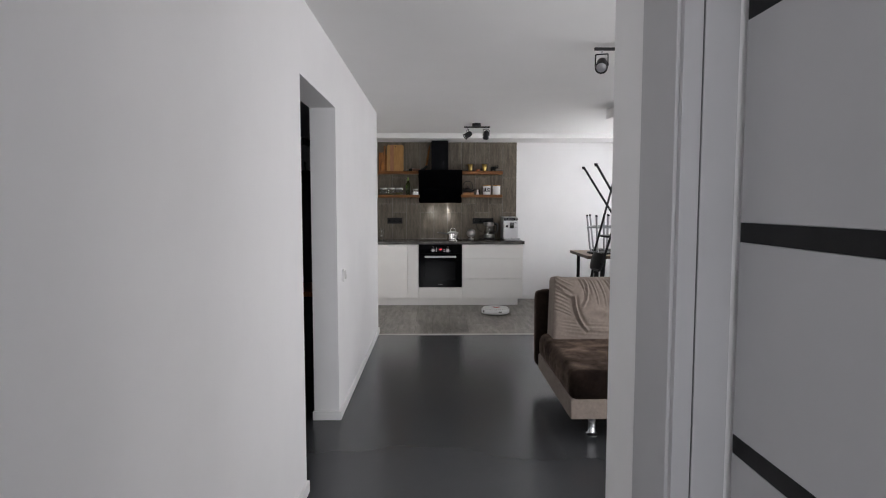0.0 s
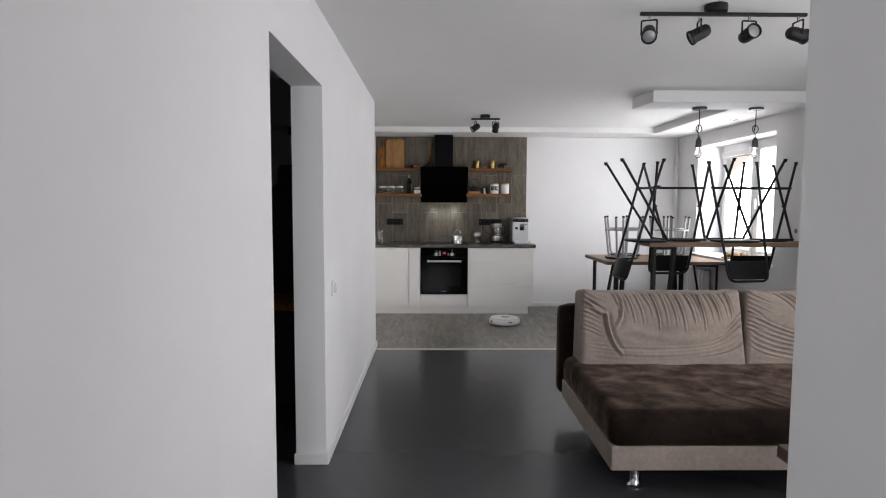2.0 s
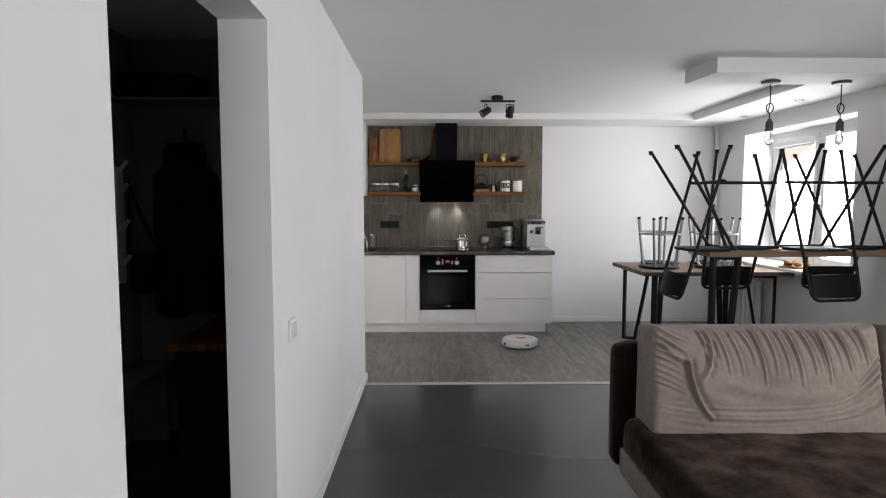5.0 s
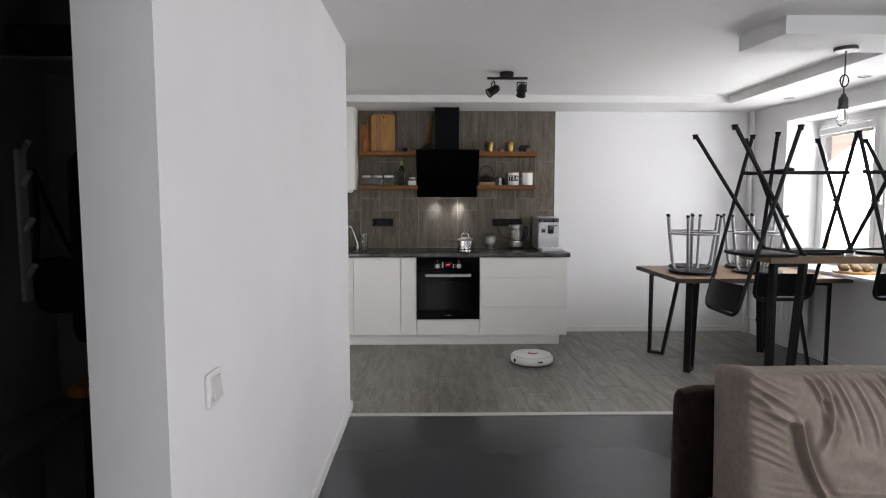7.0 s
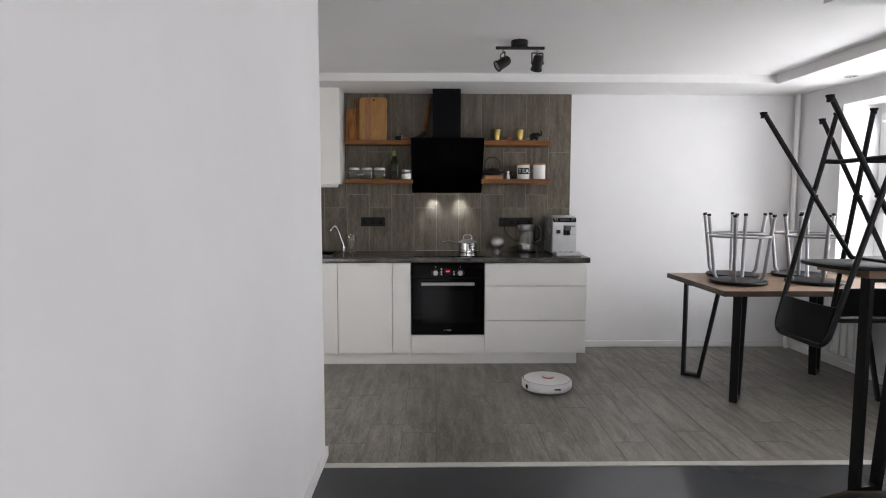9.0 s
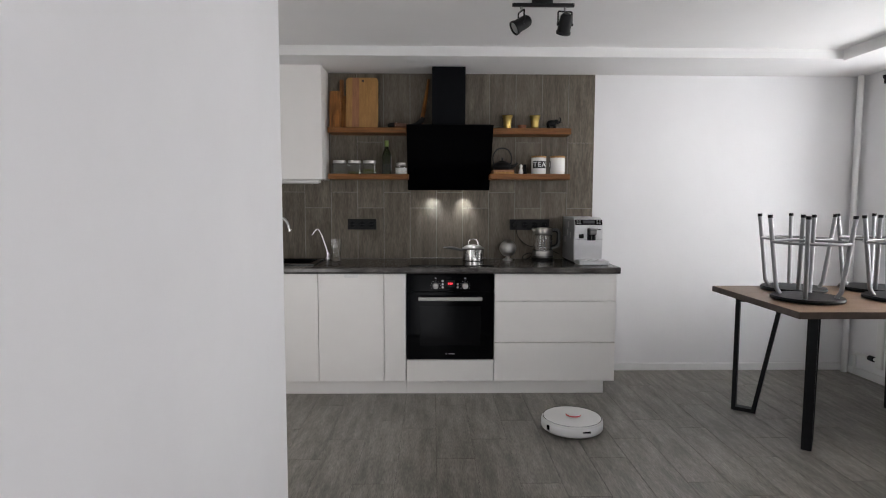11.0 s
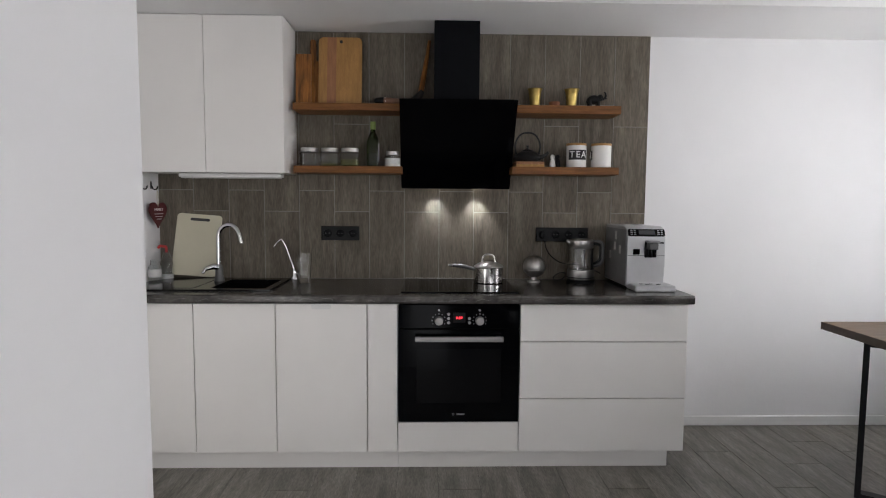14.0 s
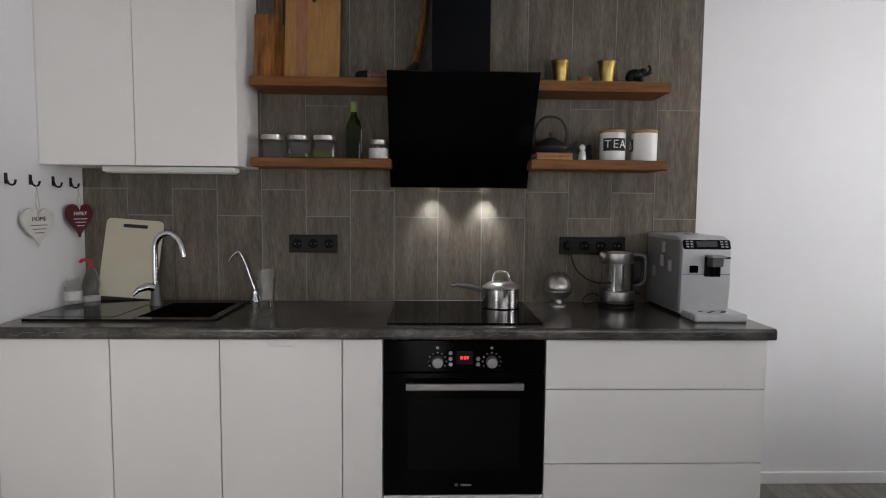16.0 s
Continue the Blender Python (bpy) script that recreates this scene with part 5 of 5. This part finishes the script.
part("liquid", lathe([(0, 0.004), (0.032, 0.005), (0.032, 0.03), (0, 0.031)], 18), SALT, bo)
part("pump", tube(rounded([(0, 0, 0.155), (0, 0, 0.188), (-0.035, 0, 0.192), (-0.045, 0, 0.180)], 0.008), 0.0075, 8), RED, bo, "red pump head", True)
bo = thing("jar_bottle", "low clear bottle with pale contents", "bottle", (-1.648, 0.40, Z))
part("bottle", lathe([(0, 0), (0.032, 0), (0.034, 0.005), (0.034, 0.085), (0.022, 0.10), (0.022, 0.125), (0, 0.125)], 20), JARGLASS, bo, smooth=True)
part("paper_label", lathe([(0.0345, 0.03), (0.035, 0.03), (0.035, 0.07), (0.0345, 0.07)], 20), SAIL, bo)

# ---- hooks and hearts ----
for y in (0.10, 0.235, 0.375, 0.495):
    h = thing("wall_hook", "small black double wall hook", "hook", group="hooks on the wall")
    part("plate", box(-1.70, -1.696, y - 0.008, y + 0.008, 1.405, 1.445, 0.0015), BLACKMETAL, h)
    part("hook_arm", tube(rounded([(-1.697, y, 1.425), (-1.688, y, 1.402), (-1.668, y, 1.40), (-1.662, y, 1.42)], 0.012), 0.004, 8), BLACKMETAL, h, smooth=True)


def heart(name, label, y, z, size, mat, words, ink, lines):
    h = thing(name, label, "ornament", (-1.664, y, z), 78)
    out = []
    for i in range(40):
        t = 2 * math.pi * i / 40
        out.append((16 * math.sin(t) ** 3 / 32 * size, (13 * math.cos(t) - 5 * math.cos(2 * t) - 2 * math.cos(3 * t) - math.cos(4 * t)) / 29 * size))
    part("plaque", moved(slab(out, -0.006, 0.006, 0.002), pose(0, 0, 0, 90)), mat, h)
    part("string", tube([(0, -0.003, size * 0.24), (-0.008, -0.003, size * 0.5), (0, 0.0, 1.404 - z), (0.008, -0.003, size * 0.5), (0, -0.003, size * 0.24)], 0.0015, 5), CREAM, h, "twine loop")
    lettering("lettering", words, size * 0.155, ink, h, pose(0, -0.0068, size * 0.13, 90))
    bars = bmesh.new()
    for k in range(lines):
        w = size * (0.26, 0.2, 0.14)[k]
        box(-w, w, -0.0075, -0.0062, size * (-0.03 - 0.10 * k) - 0.0015, size * (-0.03 - 0.10 * k) + 0.0015, bm=bars)
    part("small_print", bars, ink, h, kind="stuff")


heart("heart_ornament", "white wooden heart on a string from a hook", 0.215, 1.252, 0.150, WHITEPAINT, "HOME", DARKPRINT, 3)
heart("heart_ornament", "dark red wooden heart on a string from a hook", 0.490, 1.270, 0.145, DARKRED, "FAMILY", WHITEPRINT, 3)

# ---- things on the shelves ----
S1, S2, S3 = 1.8703, 1.5343, 1.5383
bd = thing("cutting_board", "striped wooden cutting board leaning on the wall", "cutting board", (-0.648, 0.515, S1))
lean = pose(0, 0, 0, 83)
parts3 = ((-0.12, -0.072, BOARDWOOD), (-0.072, -0.022, BOARDRED), (-0.022, 0.12, BOARDWOOD))
hole = lathe([(0, 0), (0.009, 0), (0.009, 0.0195), (0, 0.0195)], 16, (0.005, 0.36, 0))
for k, (x0, x1, m) in enumerate(parts3):
    b = box(x0, x1, 0, 0.385, 0, 0.019)
    corners = [e for e in b.edges if abs(e.verts[0].co.x - e.verts[1].co.x) < 1e-5 and abs(e.verts[0].co.y - e.verts[1].co.y) < 1e-5 and ((k == 0 and e.verts[0].co.x < x0 + 1e-4) or (k == 2 and e.verts[0].co.x > x1 - 1e-4))]
    if corners:
        bmesh.ops.bevel(b, geom=corners, offset=0.028, segments=6, affect="EDGES", profile=0.5)
    part("stave", moved(b, lean), m, bd)
part("hang_hole", moved(hole, lean @ Matrix.Translation((0, 0, 0.0004))), DARKSHEET, bd)
for x, w, hgt, grip, y, lbl in ((-0.833, 0.082, 0.265, False, 0.43, "dark-stained wooden board leaning on the cabinet"), (-0.815, 0.10, 0.25, True, 0.53, "wooden serving board with a long handle")):
    d = thing("serving_board", lbl, "cutting board", (x, y, S1))
    b = slab(round_rect(-w / 2, w / 2, 0, hgt, 0.006), 0, 0.016, 0.002)
    if grip:
        slab(round_rect(-0.002, 0.03, hgt - 0.01, hgt + 0.12, 0.012), 0, 0.016, 0.002, b)
    part("board", moved(b, pose(0, 0, 0, 86, 0, 0)), DARKWOOD, d)
ho = thing("horn_ornament", "brown leather horn with dark tip and braid", "ornament", (-0.43, 0.45, S1))
part("horn", tube([(0.03, 0, 0.022), (0.08, 0, 0.020), (0.15, 0.01, 0.018)], [0.022, 0.019, 0.016], 14), material("brown_leather", (0.19, 0.09, 0.055), 0.55, vary=0.3, scale=40), ho, smooth=True)
part("tip", tube([(-0.022, 0, 0.022), (-0.01, 0, 0.022), (0.03, 0, 0.022)], [0.008, 0.018, 0.0225], 14), BLACKPLASTIC, ho, "black rounded tip", True)
part("braid", tube([(0.15, 0.01, 0.018), (0.19, 0.02, 0.03), (0.225, 0.03, 0.06), (0.24, 0.03, 0.085)], [0.016, 0.018, 0.02, 0.013], 12), CLOTH, ho, "dark braided strap", True)
part("stitching", tube([(0.036 + 0.001 * i, 0.0225 * math.cos(i * 1.1), 0.022 + 0.0228 * math.sin(i * 1.1)) for i in range(8)], 0.0015, 5), SAIL, ho, kind="stuff")
sk = thing("wooden_stick", "carved wooden stick leaning beside the hood", "stick")
part("shaft", tube([(-0.215, 0.50, S1 + 0.004), (-0.19, 0.53, 2.0), (-0.15, 0.575, 2.25)], [0.014, 0.016, 0.010], 10), DARKWOOD, sk, smooth=True)

for i, (x, fill, h) in enumerate(((-0.812, SPICE, 0.0), (-0.700, SPICE, 0.014), (-0.588, SPICE, 0.032))):
    j = thing("glass_jar", ("nearly empty" if i == 0 else "low-filled" if i == 1 else "herb-filled") + " square glass jar with steel lid", "jar", (x, 0.46, S2), group="storage jars")
    b = slab(round_rect(-0.05, 0.05, -0.05, 0.05, 0.014), 0, 0.078, 0.006)
    part("glass_body", b, JARGLASS, j)
    if h:
        part("contents", slab(round_rect(-0.045, 0.045, -0.045, 0.045, 0.012), 0.005, 0.005 + h, 0.002), fill, j, "dried green herbs")
    part("lid", lathe([(0, 0.078), (0.044, 0.078), (0.047, 0.080), (0.047, 0.098), (0.045, 0.100), (0, 0.100)], 28), STEEL, j, "round steel lid", True)
bt2 = thing("oil_bottle", "square green glass oil bottle with green cap", "bottle", (-0.462, 0.47, S2))
b = slab(round_rect(-0.032, 0.032, -0.032, 0.032, 0.008), 0, 0.145, 0.004)
lathe([(0.032, 0.143), (0.026, 0.165), (0.014, 0.19), (0.0125, 0.215), (0, 0.215)], 20, bm=b)
part("bottle", b, GREENGLASS, bt2)
part("oil", slab(round_rect(-0.027, 0.027, -0.027, 0.027, 0.006), 0.004, 0.075), DARKSHEET, bt2, "dark oil")
part("cap", lathe([(0, 0.205), (0.0155, 0.205), (0.0155, 0.247), (0.013, 0.249), (0, 0.249)], 18), material("green_cap", (0.22, 0.30, 0.08), 0.45), bt2, "light green cap", True)
part("paper_label", box(0.0322, 0.0328, -0.016, 0.016, 0.03, 0.13), SAIL, bt2)
sj = thing("salt_jar", "round glass jar of white salt with lid", "jar", (-0.355, 0.46, S2))
part("glass_body", lathe([(0, 0), (0.04, 0), (0.043, 0.004), (0.043, 0.055), (0.032, 0.064), (0, 0.065)], 24), JARGLASS, sj, smooth=True)
part("contents", lathe([(0, 0.003), (0.040, 0.004), (0.040, 0.047), (0, 0.049)], 24), SALT, sj, "white salt", True)
part("lid", lathe([(0, 0.064), (0.034, 0.064), (0.035, 0.066), (0.035, 0.083), (0.033, 0.085), (0, 0.086)], 24), STEEL, sj, "steel lid", True)

tv = thing("trivet", "stack of square wooden coasters on the shelf", "trivet", (0.405, 0.47, S3))
for k in range(2):
    part("coaster", box(-0.078, 0.078, -0.07, 0.07, k * 0.0155, k * 0.0155 + 0.0145, 0.003), BOARDRED if k else BOARDWOOD, tv)
tp = thing("teapot", "black cast iron teapot on wooden coasters", "teapot", (0.40, 0.47, S3 + 0.0305))
part("body", lathe([(0, 0), (0.055, 0), (0.074, 0.014), (0.079, 0.026), (0.07, 0.040), (0.045, 0.055), (0.03, 0.060), (0, 0.061)], 32), IRON, tp, smooth=True)
part("lid", lathe([(0.034, 0.060), (0.03, 0.065), (0.012, 0.070), (0.006, 0.072), (0.006, 0.084), (0.009, 0.090), (0, 0.094)], 24), IRON, tp, smooth=True)
part("handle", tube(rounded([(-0.064, 0, 0.044), (-0.074, 0, 0.10), (-0.04, 0, 0.162), (0.04, 0, 0.162), (0.074, 0, 0.10), (0.064, 0, 0.044)], 0.05), 0.005, 8), IRON, tp, "arched iron handle", True)
part("spout", tube([(0.06, -0.03, 0.022), (0.092, -0.046, 0.034), (0.106, -0.053, 0.052)], [0.014, 0.010, 0.007], 10), IRON, tp, smooth=True)
fg = thing("figurine", "white and black hugging shaker figures", "figurine", (0.552, 0.46, S3))
b = lathe([(0, 0), (0.017, 0), (0.018, 0.012), (0.014, 0.038), (0.009, 0.046), (0.013, 0.054), (0.013, 0.064), (0.006, 0.072), (0, 0.073)], 18, (-0.013, 0, 0))
part("shaker", b, CERAMIC, fg, "white glazed shaker", True)
b = lathe([(0, 0), (0.017, 0), (0.018, 0.012), (0.014, 0.038), (0.009, 0.046), (0.013, 0.054), (0.013, 0.064), (0.006, 0.072), (0, 0.073)], 18, (0.016, 0.006, 0))
part("shaker", b, BLACKPLASTIC, fg, "black glazed shaker", True)


def canister(x, turn, label):
    c = thing("canister", label, "canister", (x, 0.46, S3), turn, group="tea canisters")
    part("body", lathe([(0, 0), (0.052, 0), (0.055, 0.004), (0.056, 0.118), (0.054, 0.121), (0, 0.121)], 32), CERAMIC, c, smooth=True)
    part("lid", lathe([(0, 0.121), (0.0555, 0.121), (0.0565, 0.124), (0.0565, 0.132), (0.054, 0.134), (0, 0.134)], 32), BOARDWOOD, c, "pale wooden lid", True)
    b = bmesh.new()
    rows = []
    for z in (0.042, 0.096):
        rows.append([b.verts.new((0.0568 * math.sin(radians(a)), -0.0568 * math.cos(radians(a)), z)) for a in range(-56, 57, 8)])
    for i in range(len(rows[0]) - 1):
        b.faces.new((rows[0][i], rows[0][i + 1], rows[1][i + 1], rows[1][i]))
    bmesh.ops.solidify(b, geom=b.faces[:], thickness=0.0006)
    part("chalk_label", b, DARKPRINT, c, "black chalkboard label")
    for a, ch_ in ((-33, "T"), (0, "E"), (33, "A")):
        lettering("lettering", ch_, 0.05, WHITEPRINT, c, pose(0.0580 * math.sin(radians(a)), -0.0580 * math.cos(radians(a)), 0.069, 90, 0, a))
    return c


canister(0.672, -4, "white ceramic canister lettered TEA on black label")
canister(0.812, -128, "white ceramic canister turned with its label aside")
for x in (0.435, 0.640):
    c = thing("brass_cup", "polished brass cup with flared rim", "cup", (x, 0.47, S1), group="brass cups")
    part("cup", lathe([(0, 0), (0.025, 0), (0.0255, 0.007), (0.0235, 0.009), (0.0275, 0.012), (0.031, 0.05), (0.0355, 0.086), (0.0375, 0.088), (0.0375, 0.092), (0.043, 0.100), (0.041, 0.100), (0.034, 0.086), (0.025, 0.014), (0, 0.014)], 32), BRASS, c, smooth=True)
tc_ = thing("terracotta_dish", "small terracotta dish between the cups", "dish", (0.545, 0.47, S1))
part("dish", lathe([(0, 0), (0.027, 0), (0.031, 0.026), (0.031, 0.03), (0.028, 0.03), (0.026, 0.008), (0, 0.008)], 24), TERRACOTTA, tc_, smooth=True)
b = bmesh.new()
for c, r, s in (((0, 0, 0.045), 0.030, (1.25, 0.8, 0.85)), ((0.035, 0, 0.056), 0.019, (1, 0.9, 1)), ((0.03, -0.014, 0.055), 0.014, (0.8, 0.4, 1.1)), ((0.03, 0.014, 0.055), 0.014, (0.8, 0.4, 1.1))):
    t = bmesh.new()
    bmesh.ops.create_icosphere(t, subdivisions=3, radius=r, matrix=Matrix.LocRotScale(c, None, s))
    merge(b, t)
for lx in (-0.024, 0.022):
    for ly in (-0.012, 0.012):
        tube([(lx, ly, 0.04), (lx + 0.002, ly, 0.0)], [0.011, 0.009], 10, b)
tube([(0.048, 0, 0.05), (0.060, 0, 0.052), (0.068, 0, 0.068), (0.064, 0, 0.084), (0.056, 0, 0.088)], [0.010, 0.007, 0.006, 0.005, 0.004], 8, b)
tube([(0.045, -0.012, 0.046), (0.072, -0.014, 0.052)], [0.004, 0.002], 6, b)
tube([(-0.036, 0, 0.05), (-0.042, 0, 0.025)], [0.003, 0.002], 5, b)
el = tagged(part("elephant_statuette", b, BLACKPLASTIC, None, "", True), "glossy black elephant statuette with raised trunk", "statuette")
el.location = (0.765, 0.47, S1)

# ---- on the window sill ----
tray = thing("wooden_tray", "round pale wooden board on the sill", "tray", (3.26, -0.86, 0.8003))
part("board", lathe([(0, 0), (0.15, 0), (0.155, 0.006), (0.152, 0.016), (0, 0.016)], 36), BOARDWOOD, tray, smooth=True)
rp = random.Random(5)
for k in range(6):
    a = k * 1.05
    p = thing("potato", "brown unwashed potato on the round board", "potato", (3.26 + 0.085 * math.cos(a), -0.86 + 0.085 * math.sin(a), 0.8163), group="potatoes")
    b = bmesh.new()
    bmesh.ops.create_icosphere(b, subdivisions=3, radius=0.034, matrix=Matrix.LocRotScale((0, 0, 0.027), None, (1.15, rp.uniform(0.95, 1.2), 0.8)))
    for v in b.verts:
        v.co += v.normal * 0.004 * noise.noise(v.co * 40 + Vector((k, 0, 0)))
    part("tuber", b, BREAD, p, smooth=True)

# ---- cloakroom ----
sh = thing("hat_shelf", "thin shelf over the coat hooks, dimmed to grey", "shelf")
part("board", box(-1.929, -0.95, -3.0, -2.721, 1.96, 1.975, 0.002), DIMGREY, sh)
part("bracket", box(-1.2, -1.18, -2.95, -2.721, 1.90, 1.959), BLACKMETAL, sh)
hb = thing("storage_box", "black cloth box on the hat shelf", "box", (-1.68, -2.86, 1.9755))
part("body", box(-0.24, 0.22, -0.12, 0.12, 0, 0.14, 0.03), CLOTH, hb)


def coat(x, y, z, w, length, label):
    c = thing("hanging_coat", label, "coat", (x, y, z))
    b = soft_box((w / 2, 0.06, length / 2), 0.05, 16, 0.02, lambda p: Vector((p.x * (-0.35 if p.z > length * 0.36 else 0.10 * (0.5 - p.z / length)), 0.014 * math.sin(p.x * 60) * (0.5 - p.z / length), 0.02 * math.sin(p.x * 22) * (p.z < -length * 0.4))))
    part("cloth", moved(b, Matrix.Translation((0, 0, -length / 2 - 0.02))), CLOTH, c, smooth=True)
    part("hanger_loop", tube(rounded([(0, 0.06, 0.05), (0, 0.0, 0.07), (0.01, 0, -0.03)], 0.02), 0.005, 6), BLACKMETAL, c, smooth=True)


coat(-1.60, -2.80, 1.76, 0.36, 1.0, "long black coat hanging on a hook")
coat(-1.22, -2.80, 1.70, 0.32, 1.0, "black jacket hanging in the cloakroom")
rk = thing("peg_rack", "white vertical peg rail on the wall", "coat rack")
part("board", box(-1.929, -1.912, -2.95, -2.89, 0.94, 1.60, 0.004), PLASTICWHITE, rk)
for z in (1.05, 1.25, 1.45, 1.58):
    part("peg", tube([(-1.913, -2.92, z), (-1.86, -2.95, z + 0.05)], 0.012, 8), PLASTICWHITE, rk, smooth=True)
bg = thing("shoulder_bag", "black shoulder bag hanging on the peg rail", "bag", (-1.82, -2.87, 1.0))
part("pouch", moved(soft_box((0.085, 0.05, 0.12), 0.05, 10, 0.02), Matrix.Translation((0, 0, 0))), CLOTH, bg, smooth=True)
part("strap", tube([(-0.09, 0, 0.1), (-0.07, 0, 0.35), (-0.08, 0, 0.52), (0.0, 0, 0.3), (0.09, 0, 0.1)], 0.012, 6), CLOTH, bg, smooth=True)
bn_ = thing("shoe_bench", "long low shoe bench along the wall, dimmed to grey", "bench")
part("top", box(-1.928, -1.70, -5.6, -2.74, 0.42, 0.45, 0.004), DIMGREY, bn_)
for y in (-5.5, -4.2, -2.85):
    part("support", box(-1.925, -1.72, y - 0.02, y + 0.02, 0, 0.419), DIMGREY, bn_)
sc_ = thing("shoe_cabinet", "black shoe cabinet with wooden top edge", "cabinet")
part("body", box(-1.45, -0.95, -3.35, -2.74, 0, 0.66, 0.004), CLOTH, sc_)
part("top", box(-1.48, -0.93, -3.39, -2.735, 0.661, 0.70, 0.004), DARKWOOD, sc_, "stained wooden top")

# ---- tiles ----
# wall tiles of the backsplash, 0.2 x 0.5 m
tile_cache = {}


def tile_piece(name, w, l, t, mat, upright):
    key = (name, round(w, 3), round(l, 3))
    if key not in tile_cache:
        g = 0.0019 if upright else 0.0013
        bm = box(-w / 2 + g, w / 2 - g, -t, 0, -l / 2 + g, l / 2 - g) if upright else box(-w / 2 + g, w / 2 - g, -l / 2 + g, l / 2 - g, -t, 0)
        me = bpy.data.meshes.new(name)
        bmesh.ops.recalc_face_normals(bm, faces=bm.faces)
        bm.to_mesh(me)
        bm.free()
        me.materials.append(mat)
        tile_cache[key] = me
    return tile_cache[key]


splash = tagged(part("trim_backsplash", box(-1.70, 1.117, 0.5873, 0.60, TOPZ - 0.03, SOFF), GROUT), "grey wood-look tiled backsplash with pale joints", "backsplash", "", "structure")
col = 0
x1 = 1.118
while x1 > -1.70:
    x0 = max(x1 - 0.2015, -1.70)
    zs = [1.283, 1.783] if col % 2 == 0 else [1.403, 1.903]
    edges = [TOPZ] + zs + [SOFF]
    for z0, z1 in zip(edges, edges[1:]):
        ob = new("tile", tile_piece("tile", x1 - x0, z1 - z0, 0.008, WALLTILE, True))
        ob.parent = splash
        ob.location = ((x0 + x1) / 2, 0.5935, (z0 + z1) / 2)
    x1 = x0
    col += 1
# floor tiles, 0.2 x 0.8 m
rt = random.Random(7)
x0 = -1.70
col = 0
while x0 < 3.17:
    w = min(0.2, 3.18 - x0)
    y = -1.785 - (0.0, 0.55, 0.27, 0.4)[col % 4]
    while y < 0.6:
        a, c = max(y, -1.785), min(y + 0.8, 0.6)
        if c - a > 0.03:
            ob = new("tile", tile_piece("tile_floor", w, c - a, 0.006, FLOORTILE, False))
            ob.parent = floor_kitchen
            ob.location = (x0 + w / 2, (a + c) / 2, 0.0)
        y += 0.8
    x0 += 0.2
    col += 1
